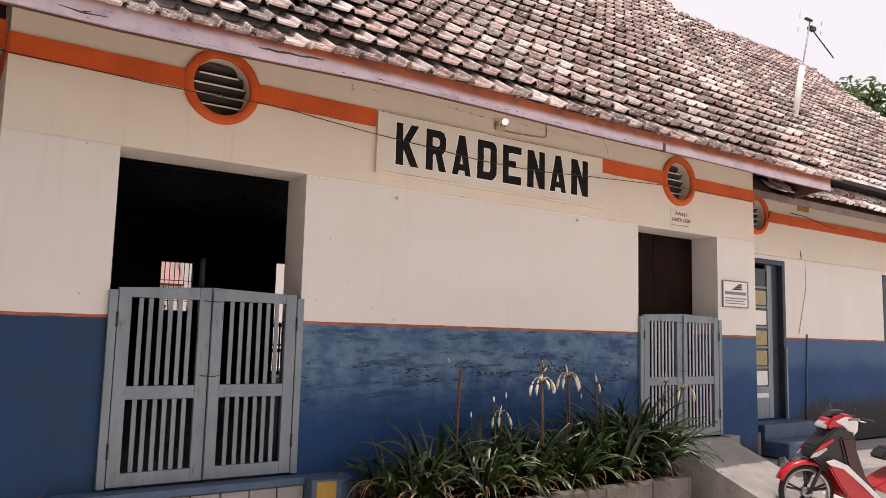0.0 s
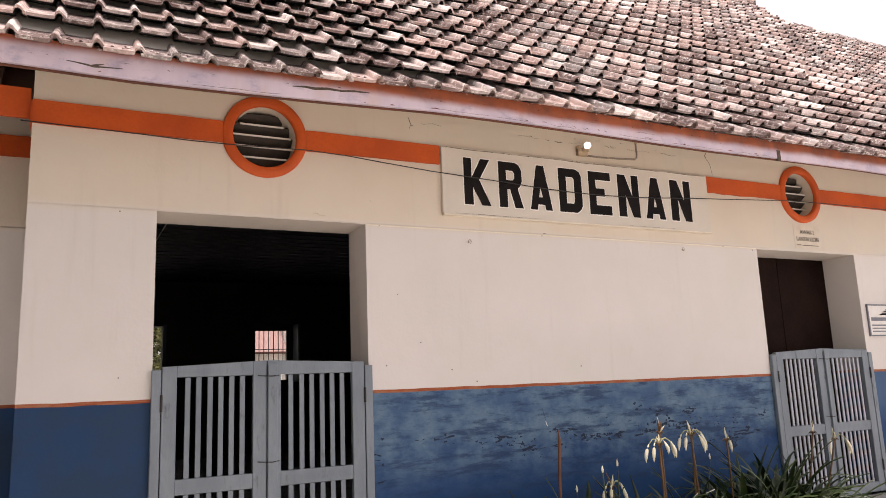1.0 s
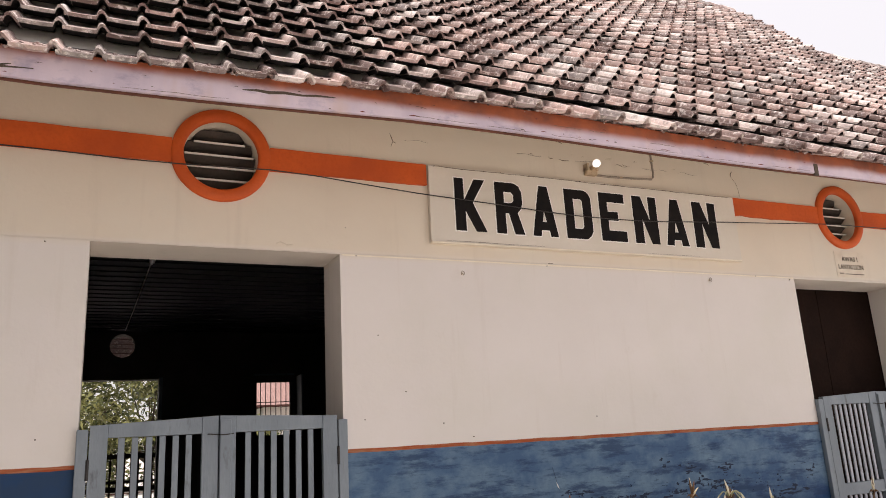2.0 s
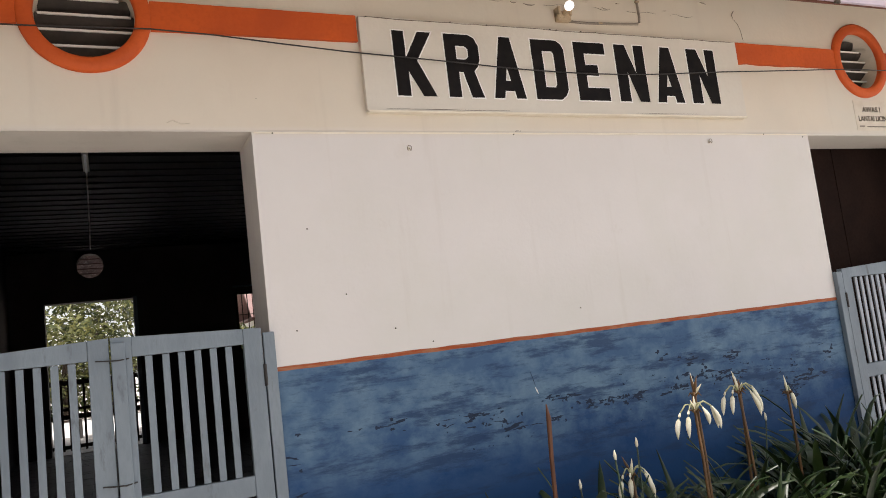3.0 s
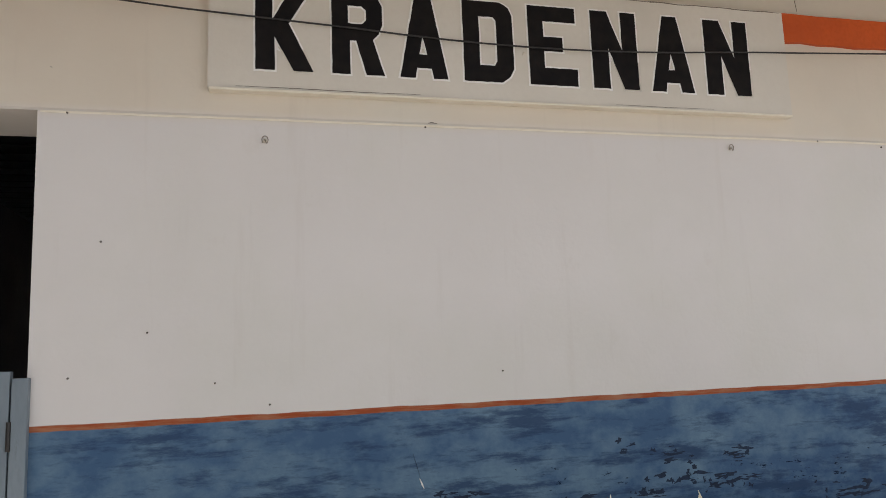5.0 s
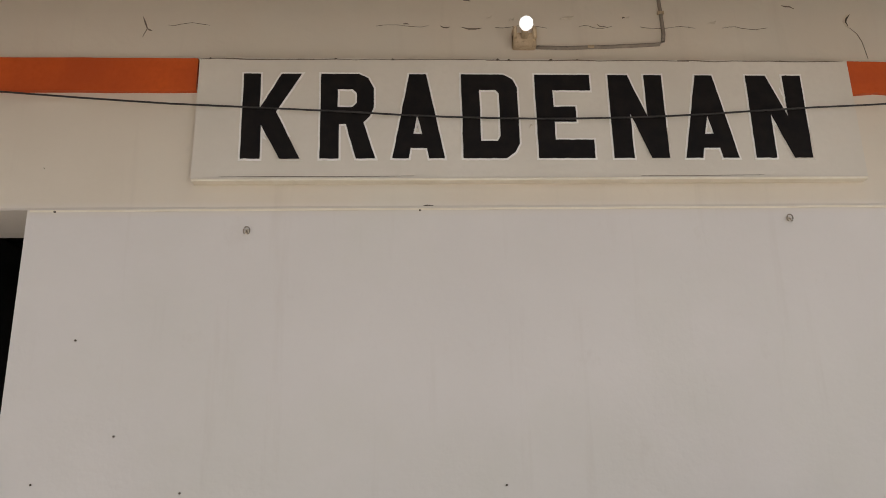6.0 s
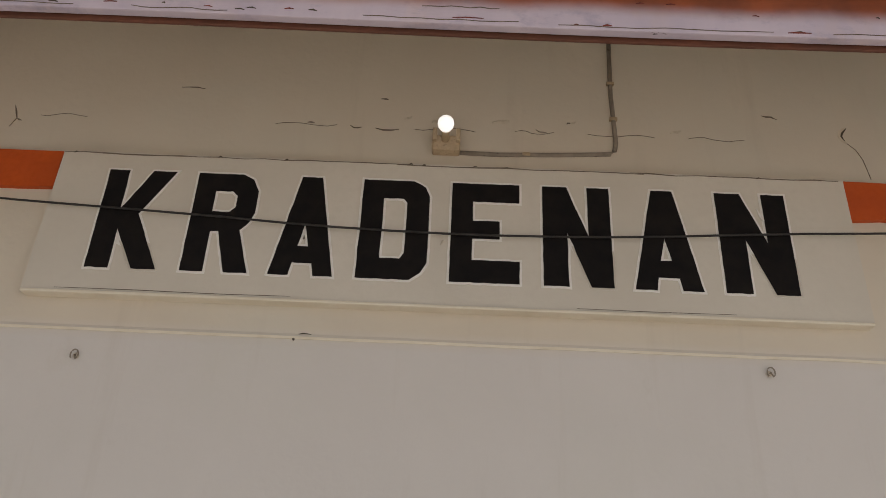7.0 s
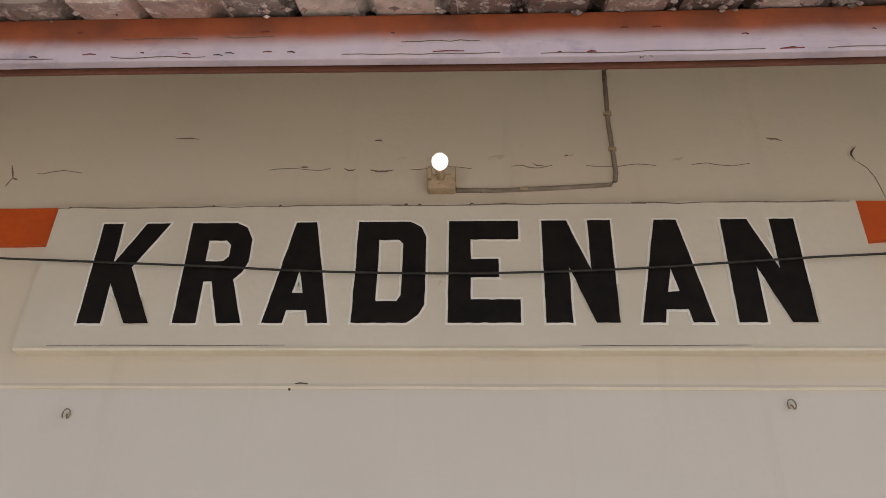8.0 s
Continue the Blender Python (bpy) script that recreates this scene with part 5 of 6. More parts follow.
def flower(top, foot, buds, spikes=2, label="tall lily stalk with drooping white buds"):
    """Stalk from the soil to the head; buds as (azimuth, out, drop, length); spikes: upright withered florets."""
    fl = thing("lily_flower", label, "flower", "lilies in bloom")
    t0, f0 = Vector(top), Vector(foot)
    path = [f0.lerp(t0, s) + Vector((0.012 * math.sin(s * 3.1), 0, 0)) * (1 if s < 1 else 0) for s in (0, 0.25, 0.5, 0.75, 1.0)]
    smooth(part("stalk", tube(path, 0.0095, 8, taper=[1.1, 0.95, 0.85, 0.8, 0.75]), STALK, fl, "ochre brown stalk"))
    for az, out, drop, length in buds:
        bud(fl, t0, out, drop, az, length=length)
    for k in range(spikes):
        a = Vector((random.uniform(-0.02, 0.02), random.uniform(-0.02, 0.02), 0))
        h = random.uniform(0.05, 0.11)
        smooth(part("withered_floret", tube([t0, t0 + a * 0.6 + Vector((0, 0, h * 0.5)), t0 + a * 1.4 + Vector((0, 0, h))], 0.0075, 6, taper=[0.6, 1.0, 0.15]), STALK if k % 2 else PETAL, fl))
    for k in range(5):
        az = k * 1.3
        smooth(part("bract", tube([t0 - Vector((0, 0, 0.005)), t0 + Vector((math.cos(az) * 0.02, math.sin(az) * 0.02, 0.012)), t0 + Vector((math.cos(az) * 0.034, math.sin(az) * 0.034, -0.006))], 0.006, 6, taper=[1, 0.8, 0.15]), STALK, fl))
    return fl


flower((1.829, -0.738, 0.70), (1.85, -0.70, -0.15), [(3.2, 0.085, 0.05, 0.10), (3.6, 0.065, 0.03, 0.105), (0.1, 0.095, 0.03, 0.10), (-0.3, 0.075, 0.03, 0.095), (-1.2, 0.035, 0.02, 0.07)], 3)
flower((1.856, -0.722, 0.775), (1.87, -0.70, -0.15), [], 4, "withered lily stalk with upright ochre florets")
flower((2.279, -0.577, 0.725), (2.32, -0.56, -0.15), [(3.1, 0.075, 0.03, 0.10), (3.5, 0.055, 0.02, 0.105), (0.0, 0.085, 0.02, 0.105), (-0.4, 0.065, 0.04, 0.105), (-1.0, 0.05, 0.05, 0.11)], 5)
flower((2.295, -0.57, 0.735), (2.27, -0.54, -0.15), [], 2, "withered lily stalk with upright ochre florets")
flower((2.716, -0.495, 0.66), (2.72, -0.48, -0.15), [(0.2, 0.02, 0.02, 0.10)], 1)
flower((1.561, -0.531, 0.42), (1.60, -0.50, -0.15), [(3.3, 0.05, 0.03, 0.10), (0.1, 0.075, 0.03, 0.10), (-0.5, 0.055, 0.05, 0.10), (3.9, 0.03, 0.02, 0.10)], 2)
flower((3.78, -0.62, 0.60), (3.62, -0.50, -0.15), [(3.4, 0.06, 0.04, 0.11), (-0.2, 0.085, 0.03, 0.12), (-0.7, 0.07, 0.04, 0.11)], 3)
flower((3.62, -0.55, 0.66), (3.50, -0.45, -0.15), [], 3, "withered lily stalk with upright ochre florets")
DRYSTALK = surface("dry_stalk", (0.15, 0.055, 0.02), (0.085, 0.033, 0.015), 30, 90, 0.55, stretch=(1, 1, 0.2))
bare = thing("dry_stalk", "bare reddish brown dry flower stalk", "plant")
smooth(part("stalk", tube([(1.05, -0.62, -0.16), (1.06, -0.624, 0.3), (1.07, -0.626, 0.60), (1.081, -0.628, 0.775), (1.077, -0.628, 0.84)], 0.0105, 8, taper=[1.1, 1.0, 1.0, 1.1, 0.3]), DRYSTALK, bare))
for x, y, z, dx in ((1.36, -0.70, 0.55, -0.05), (1.55, -0.62, 0.57, 0.02), (2.62, -0.40, 0.52, 0.12), (1.25, -0.55, 0.42, -0.03)):
    shoot = thing("bud_shoot", "thin green shoot with a small pale tip", "plant", "bud shoots")
    smooth(part("stem", tube([(x - dx, y, -0.15), (x - dx * 0.5, y, 0.2), (x, y, z)], 0.0055, 6, taper=[1.3, 1, 0.7]), LEAF, shoot))
    smooth(part("tip", tube([(x, y, z), (x, y, z + 0.02), (x, y, z + 0.045)], 0.008, 6, taper=[0.7, 1, 0.2]), PETAL, shoot))

weeds = thing("dry_weeds", "low dark dry weeds at the foot of the wall", "plant", "", (-2.0, -0.22, -0.6))
v_, f_ = [], []
for i in range(120):
    az = random.uniform(0, 6.28)
    strap(v_, f_, (random.uniform(-0.5, 0.35), random.uniform(-0.15, 0.18), 0.0), az, random.uniform(0.35, 0.75), random.uniform(0.01, 0.022), random.uniform(0.9, 1.5), random.uniform(0.3, 1.8), random.uniform(-2, 2))
smooth(part_data("leaves", v_, f_, leaf_paint("dead_leaf", (0.05, 0.03, 0.02), (0.10, 0.06, 0.03), (0.02, 0.02, 0.012)), weeds))["kind"] = "stuff"

# ---- closed brown door behind the narrow gate ----
BROWN = surface("brown_door_paint", (0.020, 0.010, 0.007), (0.012, 0.006, 0.0045), 3, 50, 0.85)
BROWN.node_tree.nodes["Principled BSDF"].inputs["Specular IOR Level"].default_value = 0.1
bdoor = thing("inner_brown_door", "closed plain dark brown door behind the narrow gate", "door")
for x, wd in ((O2[0] - 0.05, 0.742), (O2[0] + 0.698, 0.742)):
    part("door_leaf", box(x, x + wd, 0.372, 0.41, -0.005, 2.5, bevel=0.002), BROWN, bdoor)
part("back_panel", box(O2[0] - 0.06, O2[1] + 0.08, 0.411, 0.43, -0.005, 2.5), BROWN, bdoor)

# ---- rear gate, platform and greenery seen through the hall ----
ROOFRED = surface("red_roof_tile", (0.15, 0.058, 0.045), (0.09, 0.036, 0.03), 5, 30, 0.85, 0.6, 0.02, stretch=(4, 0.6, 0.6), grime=(0.07, 0.035, 0.03))
rear = thing("rear_picket_gate", "dark picket gate across the rear doorway", "gate")
for z0_, z1_ in ((0.08, 0.14), (0.56, 0.64), (0.70, 0.75), (1.12, 1.2)):
    part("rail", box(BDOOR[0] + 0.01, BDOOR[1] - 0.01, BACK + 0.05, BACK + 0.09, z0_, z1_), DARKWOOD, rear)
for i in range(12):
    x = BDOOR[0] + 0.05 + i * 0.113
    part("picket", box(x, x + 0.035, BACK + 0.02, BACK + 0.049, 0.05, 1.22, bevel=0.002), DARKWOOD, rear)
part("jamb", box(BDOOR[1] - 0.003, BDOOR[1] + 0.06, BACK - 0.02, BACK - 0.002, 0.0, BDOOR[3] + 0.03), GATE, rear, "pale grey door lining")
# this second gate is added only to cut the brightness of the other doorway
copy_thing(rear, pose(5.6, 0, 0))
fixed(part("platform", box(-9, 18, BACK + 0.302, 15.0, -0.5, -0.03), CONCRETE), "grey concrete rear platform", "platform")
fixed(part("platform_edge", box(-9, 18, 15.0, 15.4, -0.5, -0.02, bevel=0.02), WHITE), "white painted platform edge", "platform")
canopy = thing("platform_canopy", "dark red tiled canopy over the rear platform", "canopy")
slab("roof_slope", [(-9, 10.85, 3.9), (18, 10.85, 3.9), (18, 13.6, 2.92), (-9, 13.6, 2.92)], 0.06, canopy, ROOFRED)
for x in (-4.6, -2.2, 3.3, 6.8):
    part("post", box(x - 0.06, x + 0.06, 13.3, 13.42, -0.03, 2.98, bevel=0.006), DARKWOOD, canopy)
bench = thing("platform_bench", "white slatted platform bench beyond the rear door", "bench")
for i in range(4):
    part("slat", box(-1.9, 0.0, 14.2 + i * 0.09, 14.27 + i * 0.09, 0.38, 0.41, bevel=0.004), WHITE, bench)
for x in (-1.35, 0.05):
    part("leg", box(x - 0.04, x + 0.04, 14.2, 14.5, -0.03, 0.38, bevel=0.005), CONCRETE, bench)
# invented shed: its white sheet tilts to the sun to give a bright strip
shed = thing("track_shed", "made-up low shed, pale sheet tilted to the sun, dark red ridge", "building")
slab("roof_sheet", [(-3.4, 16.6, -0.45), (2.4, 16.6, -0.45), (2.4, 18.4, 0.16), (-3.4, 18.4, 0.16)], 0.03, shed, WHITE)
part("wall", box(-3.35, 2.35, 16.7, 18.3, -0.6, -0.47), WHITE, shed)
part("roof_edge", box(-3.6, 2.6, 18.3, 20.2, 0.18, 0.26, bevel=0.01), ROOFRED, shed)

GREEN = leaf_paint("bush_leaf", (0.03, 0.055, 0.014), (0.36, 0.37, 0.13), (0.012, 0.022, 0.007))
BARK = surface("bark", (0.12, 0.09, 0.065), (0.07, 0.055, 0.04), 8, 40, 0.9, 0.8, 0.02)


DARKGREEN = leaf_paint("tree_leaf", (0.045, 0.095, 0.018), (0.13, 0.20, 0.045), (0.02, 0.045, 0.01))


def leafy(name, label, cat, centre, radii, blobs, leaves, size, foot, seed, group="", leaf=None):
    """A trunk with limbs to each clump, and clumps of single leaves with gaps between them."""
    rr = random.Random(seed)
    t_ = thing(name, label, cat, group, foot)
    c0 = Vector(centre) - Vector(foot)
    heads = []
    for i in range(blobs):
        a, b, u = rr.uniform(0, 6.283), rr.uniform(-1, 1), rr.random() ** 0.4
        s = math.sqrt(1 - b * b)
        heads.append(c0 + Vector((radii[0] * u * s * math.cos(a), radii[1] * u * s * math.sin(a), radii[2] * u * b)))
    h = c0.z - radii[2] * 0.5
    bm = tube([(0, 0, -0.1), (0.05, 0, h * 0.5), (c0.x * 0.6, c0.y * 0.6, h)], 0.045 * radii[2] + 0.03, 8, taper=[1.4, 1.0, 0.75])
    for p in heads[: min(blobs, 14)]:
        q = Vector((c0.x * 0.6, c0.y * 0.6, h))
        tube([q, q.lerp(p, 0.5) + Vector((0, 0, 0.08 * radii[2])), p], 0.02 * radii[2] + 0.008, 6, bm, taper=[1, 0.6, 0.2])
    part("trunk", bm, BARK, t_)
    v_, f_ = [], []
    blob = 0.36 * (radii[0] + radii[2]) / 2
    for i in range(leaves):
        p = heads[rr.randrange(blobs)]
        d = Vector((rr.gauss(0, 1), rr.gauss(0, 1), rr.gauss(0, 0.8))).normalized() * blob * rr.uniform(0.35, 1.15)
        q = p + d
        ax = Vector((rr.gauss(0, 1), rr.gauss(0, 1), rr.gauss(0, 0.6))).normalized()
        nn = ax.cross(Vector((rr.gauss(0, 1), rr.gauss(0, 1), rr.gauss(0, 1)))).normalized()
        L_, W_ = size * rr.uniform(0.7, 1.3), size * rr.uniform(0.25, 0.42)
        k = len(v_)
        v_ += [q - ax * L_ / 2, q + nn * W_ / 2 + Vector((0, 0, 0.1 * size)), q + ax * L_ / 2 - Vector((0, 0, 0.2 * size)), q - nn * W_ / 2]
        f_ += [(k, k + 1, k + 2), (k, k + 2, k + 3)]
    part_data("crown", v_, f_, leaf or GREEN, t_)["kind"] = "stuff"
    return t_


for i, (x, y, z, r) in enumerate(((-4.2, 23, 2.2, 2.0), (-2.0, 22, 2.6, 2.0), (0.4, 23, 2.3, 2.1), (2.2, 24.5, 2.0, 1.7), (-6.5, 24, 2.6, 2.2), (3.75, 22.5, 1.75, 0.85))):
    leafy("garden_tree", "bushy sunlit yellow-green tree beyond the tracks", "tree", (x, y, z - 0.35), (r, r * 0.8, r * 1.05), 26, 5200, 0.23, (x, y, -0.6), 20 + i, "trees beyond the tracks")
leafy("tall_tree", "bushy green tree rising behind the wing roof", "tree", (28.2, 9.6, 8.9), (2.3, 2.2, 2.3), 34, 7000, 0.36, (28.2, 9.6, -0.6), 51, "trees behind the wing", DARKGREEN)
leafy("tall_tree", "bushy green tree rising behind the wing roof", "tree", (31.5, 10.0, 8.0), (2.4, 2.3, 2.4), 34, 7000, 0.36, (31.5, 10.0, -0.6), 52, "trees behind the wing", DARKGREEN)

house = thing("far_house", "white house with pinkish tiled roof beyond the tracks", "house")
PINKROOF = surface("pink_roof_tile", (0.46, 0.30, 0.27), (0.34, 0.21, 0.19), 5, 30, 0.85, 0.6, 0.02, stretch=(4, 0.6, 0.6), grime=(0.22, 0.13, 0.12))
part("wall", box(4.3, 5.55, 24.0, 29.0, -0.6, 2.6), WHITE, house)
part("tall_wall", box(5.6, 11.5, 24.0, 29.0, -0.6, 4.9, bevel=0.02), WHITE, house)
part("eaves", box(5.5, 11.7, 23.8, 29.2, 4.902, 5.0, bevel=0.02), ROOFRED, house)
part("roof", box(4.0, 5.58, 23.6, 29.4, 2.603, 2.66), ROOFRED, house)
slab("roof_slope", [(4.0, 23.6, 2.665), (5.58, 23.6, 2.665), (5.58, 26.5, 4.9), (4.0, 26.5, 4.9)], 0.08, house, PINKROOF)
slab("roof_slope", [(4.0, 29.4, 2.665), (5.58, 29.4, 2.665), (5.58, 26.5, 4.9), (4.0, 26.5, 4.9)], 0.08, house, PINKROOF)
part("window", box(6.2, 7.2, 23.98, 24.02, 0.3, 1.4), GLASS_DARK, house)

# ---- aerials on the roof ----
aer = thing("tv_aerial", "white pole aerial with small boom on the tiled roof", "antenna")
smooth(part("pole", tube([(10.76, 2.25, 5.1), (11.14, 2.25, 6.37)], 0.058, 10), WHITE, aer, "white pipe"))
smooth(part("rod", tube([(11.14, 2.25, 6.35), (11.34, 2.25, 6.98), (11.46, 2.25, 7.38)], 0.016, 8), STEEL, aer))
smooth(part("boom", tube([(11.5, 2.25, 7.23), (12.2, 2.2, 6.78)], 0.014, 6), CABLE, aer))
part("clamp", box(11.43, 11.6, 2.2, 2.3, 7.19, 7.27, bevel=0.01), CABLE, aer)
part("head", box(11.3, 11.52, 2.22, 2.28, 7.37, 7.41, bevel=0.008), CABLE, aer)
for dx, z in ((-0.38, 7.12), (-0.30, 7.42), (0.42, 7.26), (0.48, 7.46)):
    smooth(part("element", tube([(11.4 + dx, 2.25, z - 0.08), (11.4 + dx + 0.02, 2.25, z + 0.08)], 0.008, 6), STEEL, aer))

# ---- pavement along the wing ----
fixed(part("pavement_wing", box(5.43, 18, -0.66, WING_Y - 0.002, -0.7, -0.42, bevel=0.01), CONCRETE), "worn concrete pavement below the wing wall", "pavement")
fixed(part("kerb_yellow", box(8.2, 18, -0.82, -0.665, -0.7, -0.40, bevel=0.015), YELLOW), "sunlit yellow painted kerb", "kerb")


# ---- motorcycle ----
def gloss(name, colour, rough=0.2):
    m, nt, n, l, b = nodes_of(name)
    col = mix(nt, ramp(nt, noise_node(nt, 25, 4), 0.5, 0.8), colour, tuple(c * 0.8 for c in colour))
    l.new(col, b.inputs["Base Color"])
    b.inputs["Roughness"].default_value = rough
    b.inputs["Coat Weight"].default_value = 0.4
    return m


RED = gloss("red_lacquer", (0.52, 0.018, 0.03))
WHITEL = gloss("white_lacquer", (0.78, 0.76, 0.76))
MAROON = gloss("dark_red_plastic", (0.045, 0.008, 0.013), 0.4)
RUBBER = surface("rubber", (0.018, 0.018, 0.018), (0.03, 0.03, 0.03), 20, 90, 0.75)
PLASTIC = surface("black_plastic", (0.022, 0.022, 0.024), (0.03, 0.03, 0.032), 20, 90, 0.45)
ALLOY = surface("alloy", (0.5, 0.5, 0.5), (0.4, 0.4, 0.4), 12, 70, 0.35, metal=0.9)
LENS = gloss("lamp_lens", (0.62, 0.64, 0.66), 0.1)

bike = thing("motorcycle", "parked red and white underbone motorcycle with black seat", "motorcycle", "", (4.69, -1.33, -0.6))
bike.rotation_euler = (0, 0, math.atan2(-0.57, 0.82))


def panel(name, pts, half, material, parent, label="", inner=0.0, bevel=0.012):
    """A side profile (along, up) given width either side of the middle; inner leaves a hollow shell's two cheeks apart."""
    bm = bmesh.new()
    spans = ((-half, half),) if not inner else ((-half, -inner), (inner, half))
    for a_, b_ in spans:
        lo_ = [bm.verts.new((s, a_, z)) for s, z in pts]
        hi_ = [bm.verts.new((s, b_, z)) for s, z in pts]
        bm.faces.new(lo_)
        bm.faces.new(hi_[::-1])
        for i in range(len(pts)):
            j = (i + 1) % len(pts)
            bm.faces.new((lo_[i], hi_[i], hi_[j], lo_[j]))
    bmesh.ops.recalc_face_normals(bm, faces=bm.faces)
    if bevel:
        bmesh.ops.bevel(bm, geom=bm.edges[:], offset=bevel, segments=2, affect="EDGES", clamp_overlap=True)
    return part(name, bm, material, parent, label)


def wheel(s, parent):
    w_ = smooth(part("wheel", lathe([(0.05, -0.03), (0.05, 0.03), (0.02, 0.035), (0.02, -0.035), (0.05, -0.03)], 20, pose(s, 0, 0.26, 90)), ALLOY, parent))
    ring = [(0.215 + 0.045 * (0.5 + 0.5 * math.cos(a)) - 0.0, 0.036 * math.sin(a)) for a in [2 * math.pi * k / 12 for k in range(13)]]
    smooth(part("tyre", lathe(ring, 44, pose(s, 0, 0.26, 90)), RUBBER, w_))
    smooth(part("rim", lathe([(0.218, -0.028), (0.20, -0.026), (0.196, 0.0), (0.20, 0.026), (0.218, 0.028)], 44, pose(s, 0, 0.26, 90)), ALLOY, w_))
    for k in range(5):
        a = k * 2 * math.pi / 5 + 0.3
        for da in (-0.10, 0.10):
            smooth(part("spoke", tube([(s + 0.04 * math.cos(a), 0.0, 0.26 + 0.04 * math.sin(a)), (s + 0.2 * math.cos(a + da), 0.0, 0.26 + 0.2 * math.sin(a + da))], 0.011, 6), PLASTIC, w_))


wheel(0.0, bike)
wheel(1.22, bike)
for y in (-0.065, 0.065):
    smooth(part("fork", tube([(0.0, y, 0.26), (0.12, y, 0.5), (0.24, y, 0.72)], 0.018, 8), PLASTIC, bike))
arc = [math.radians(a) for a in range(52, 158, 13)]
bm = bmesh.new()
rows_ = []
for a in arc:
    rows_.append([bm.verts.new((math.cos(a) * r_, y, 0.26 + math.sin(a) * r_)) for y, r_ in ((-0.062, 0.265), (-0.05, 0.298), (0, 0.308), (0.05, 0.298), (0.062, 0.265))])
for r0, r1 in zip(rows_, rows_[1:]):
    for k in range(4):
        bm.faces.new((r0[k], r0[k + 1], r1[k + 1], r1[k]))
bmesh.ops.recalc_face_normals(bm, faces=bm.faces)
bmesh.ops.solidify(bm, geom=bm.faces[:], thickness=0.006)
smooth(part("front_mudguard", bm, RED, bike, "red front mudguard"))
panel("front_cowl", [(0.06, 0.56), (0.00, 0.60), (0.04, 0.70), (0.14, 0.80), (0.26, 0.90), (0.42, 0.86), (0.44, 0.62), (0.36, 0.46), (0.16, 0.48)], 0.135, PLASTIC, bike, "black front cowl", bevel=0.02)
panel("cowl_wing", [(0.00, 0.64), (0.08, 0.72), (0.20, 0.79), (0.22, 0.765), (0.10, 0.68)], 0.15, RED, bike, "", 0.137)
panel("turn_signal", [(-0.02, 0.60), (0.02, 0.645), (0.14, 0.70), (0.15, 0.68), (0.05, 0.61)], 0.146, LENS, bike, "pale turn signal lens", 0.137, 0.004)
panel("leg_shield", [(0.13, 0.54), (0.24, 0.58), (0.40, 0.40), (0.58, 0.24), (0.62, 0.14), (0.50, 0.16), (0.34, 0.22), (0.24, 0.34)], 0.20, RED, bike, "red leg shield", 0.16)
panel("shield_stripe", [(0.10, 0.575), (0.18, 0.60), (0.30, 0.55), (0.50, 0.36), (0.64, 0.22), (0.60, 0.20), (0.44, 0.36), (0.26, 0.515), (0.14, 0.545)], 0.212, WHITEL, bike, "white stripe on the leg shield", 0.188, 0.003)
panel("inner_shield", [(0.26, 0.80), (0.38, 0.80), (0.50, 0.42), (0.60, 0.30), (0.50, 0.24), (0.34, 0.44)], 0.17, MAROON, bike, "dark red inner shield", bevel=0.02)
panel("handlebar_cover", [(0.14, 0.90), (0.22, 0.985), (0.36, 1.02), (0.46, 0.98), (0.44, 0.90), (0.32, 0.86), (0.18, 0.86)], 0.115, RED, bike, "red handlebar cover", bevel=0.028)
panel("cover_cheek", [(0.24, 0.94), (0.34, 0.99), (0.46, 0.97), (0.45, 0.86), (0.40, 0.80), (0.32, 0.90)], 0.128, WHITEL, bike, "white side of the handlebar cover", 0.112, 0.006)
panel("headlamp", [(0.125, 0.875), (0.15, 0.925), (0.22, 0.955), (0.24, 0.90), (0.19, 0.865)], 0.085, LENS, bike, "clear headlamp lens", bevel=0.012)
panel("visor", [(0.20, 0.985), (0.26, 1.035), (0.36, 1.045), (0.34, 1.02), (0.26, 1.005)], 0.08, PLASTIC, bike, bevel=0.006)
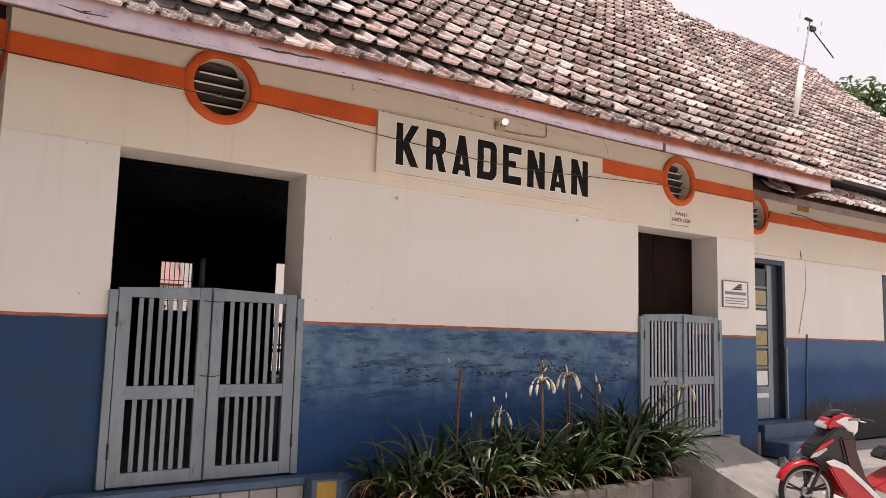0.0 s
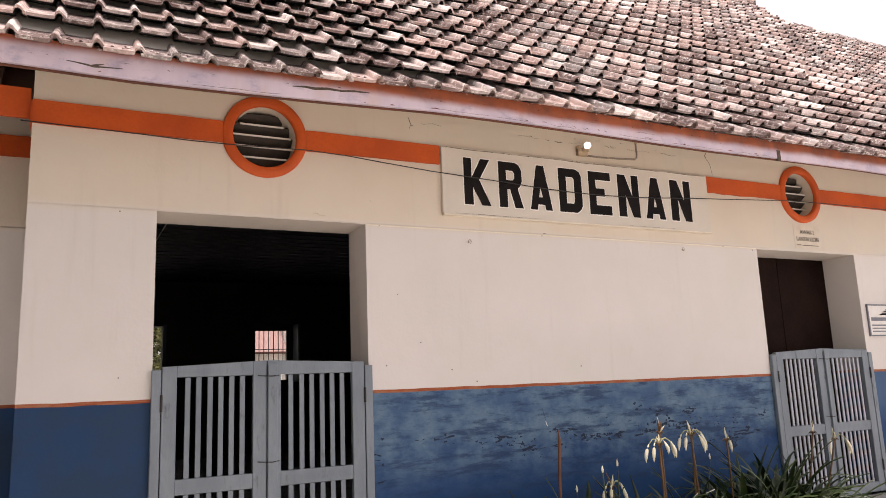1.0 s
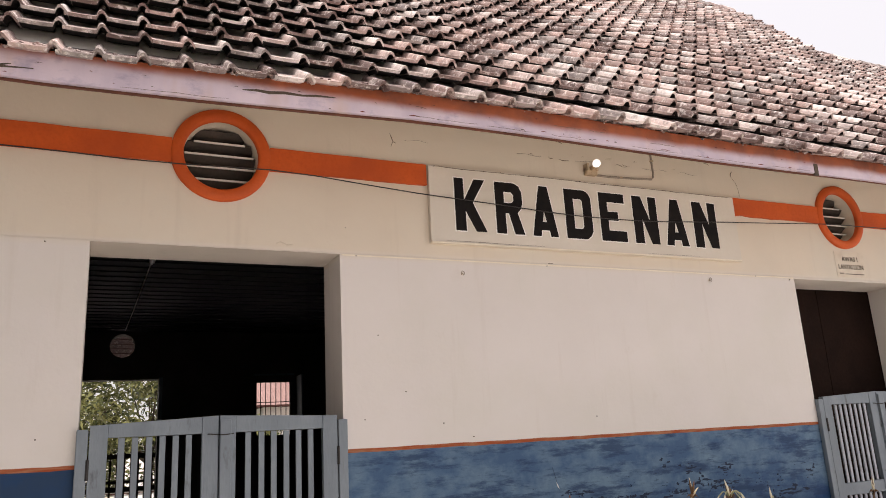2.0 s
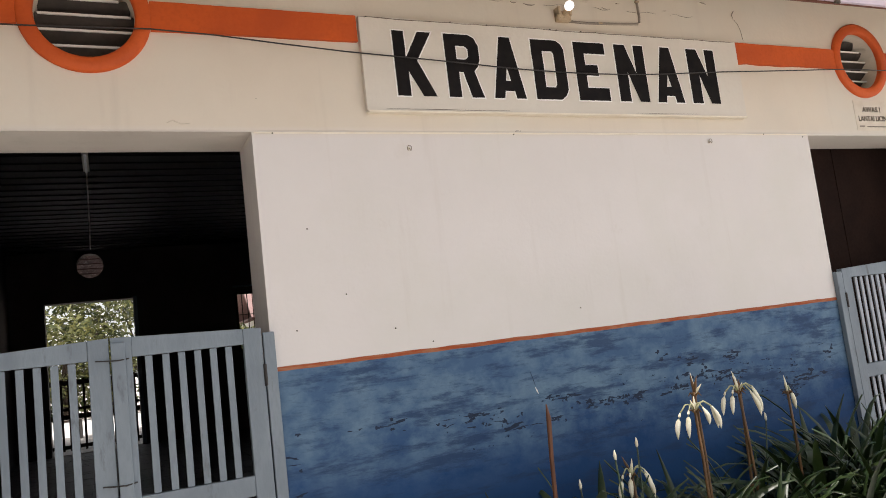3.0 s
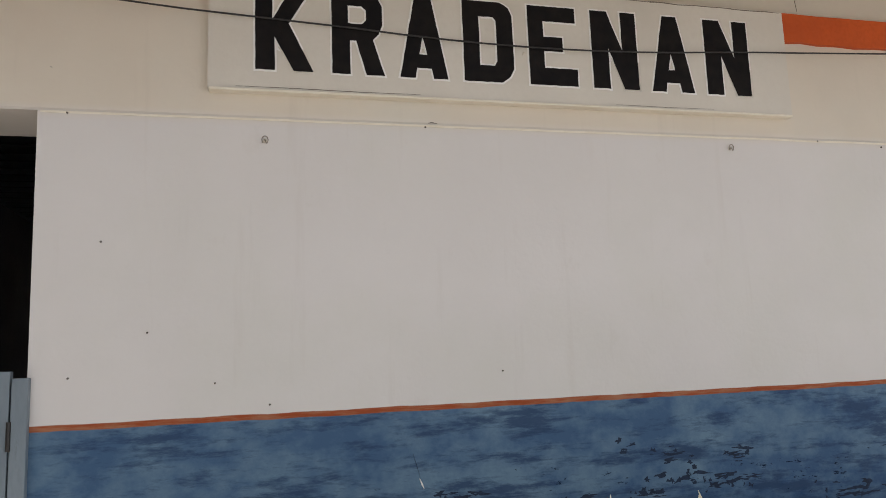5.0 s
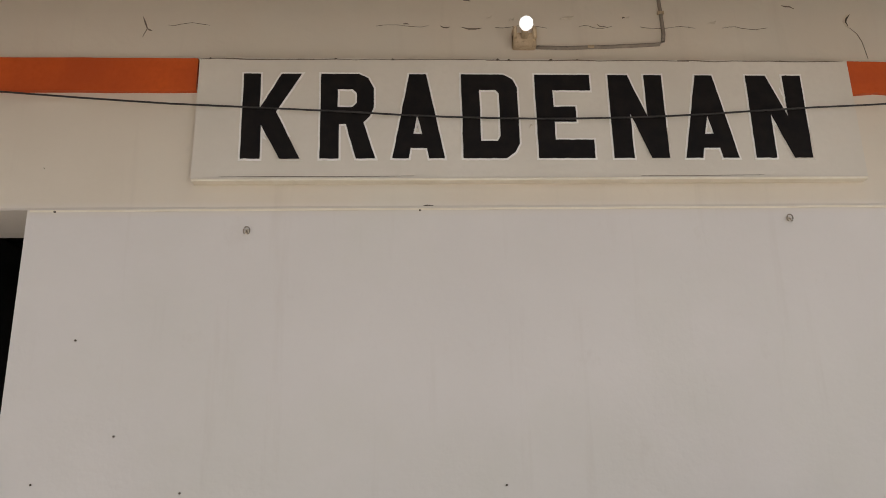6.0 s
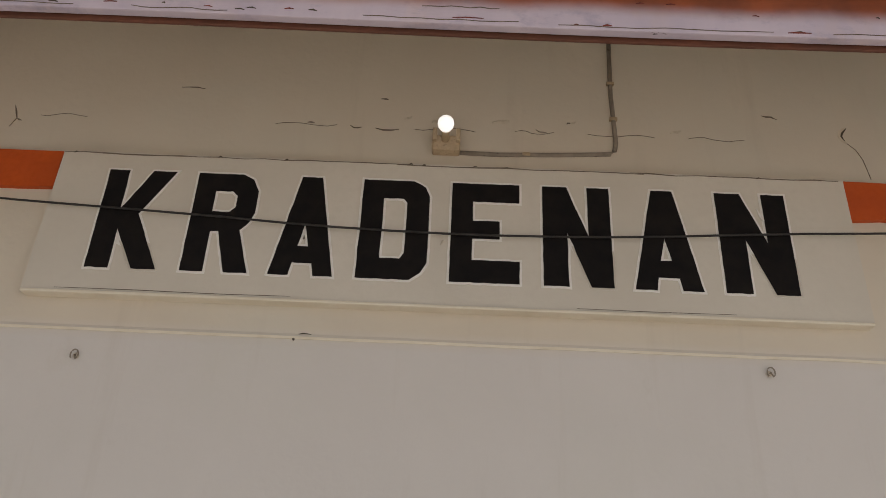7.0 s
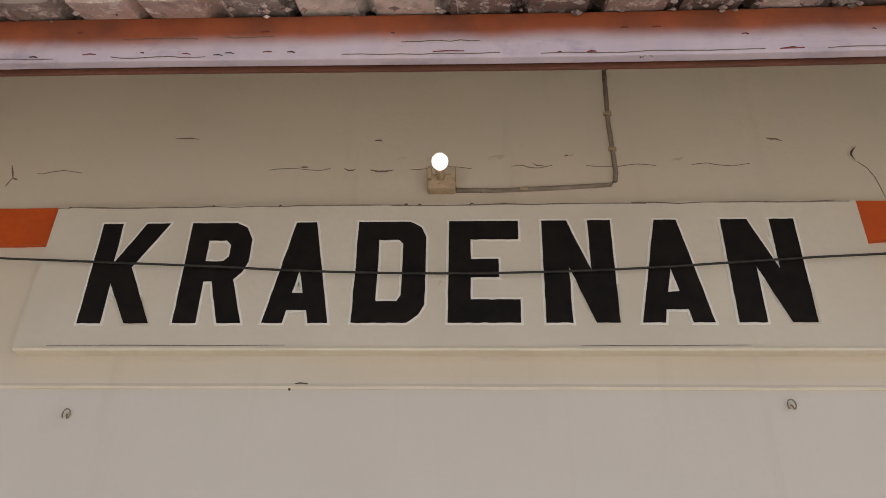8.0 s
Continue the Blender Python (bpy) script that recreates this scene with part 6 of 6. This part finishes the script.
for y in (-1, 1):
    smooth(part("handlebar", tube([(0.36, y * 0.10, 0.96), (0.40, y * 0.20, 0.975), (0.47, y * 0.33, 0.97)], 0.012, 8), ALLOY, bike))
    smooth(part("grip", tube([(0.425, y * 0.235, 0.975), (0.475, y * 0.345, 0.968)], 0.019, 10), RUBBER, bike))
    smooth(part("lever", tube([(0.37, y * 0.19, 0.975), (0.36, y * 0.27, 0.975), (0.41, y * 0.345, 0.962)], 0.007, 6), ALLOY, bike))
    smooth(part("mirror_stem", tube([(0.38, y * 0.18, 0.98), (0.37, y * 0.24, 1.08)], 0.006, 6), PLASTIC, bike))
panel("body_side", [(0.56, 0.34), (0.72, 0.44), (1.05, 0.62), (1.50, 0.80), (1.56, 0.76), (1.30, 0.58), (0.98, 0.42), (0.70, 0.28)], 0.15, RED, bike, "red rear body panel", bevel=0.02)
panel("body_stripe", [(0.72, 0.39), (1.05, 0.56), (1.40, 0.72), (1.38, 0.69), (1.03, 0.52), (0.74, 0.36)], 0.156, WHITEL, bike, "", 0.148, 0.003)
panel("seat", [(0.66, 0.60), (0.74, 0.70), (0.95, 0.72), (1.10, 0.76), (1.42, 0.80), (1.46, 0.77), (1.10, 0.66), (0.80, 0.58)], 0.12, RUBBER, bike, "black seat", bevel=0.025)
panel("engine", [(0.50, 0.20), (0.56, 0.34), (0.80, 0.38), (0.92, 0.28), (0.86, 0.16), (0.60, 0.14)], 0.11, ALLOY, bike, "grey alloy engine", bevel=0.015)
smooth(part("exhaust", tube([(0.58, -0.11, 0.18), (0.85, -0.14, 0.17), (1.0, -0.15, 0.22), (1.42, -0.16, 0.34)], 0.04, 12, taper=[0.5, 0.5, 1.0, 1.0]), ALLOY, bike))
panel("swing_arm", [(0.80, 0.24), (0.84, 0.30), (1.24, 0.29), (1.24, 0.23)], 0.085, PLASTIC, bike, "", 0.055, 0.005)
panel("rear_mudguard", [(1.40, 0.74), (1.56, 0.76), (1.60, 0.52), (1.55, 0.40), (1.50, 0.52)], 0.06, PLASTIC, bike, bevel=0.01)
panel("tail_lamp", [(1.52, 0.76), (1.60, 0.77), (1.61, 0.70), (1.55, 0.70)], 0.07, RED, bike, bevel=0.01)
smooth(part("side_stand", tube([(0.70, 0.10, 0.16), (0.78, 0.24, 0.0)], 0.012, 6), PLASTIC, bike))
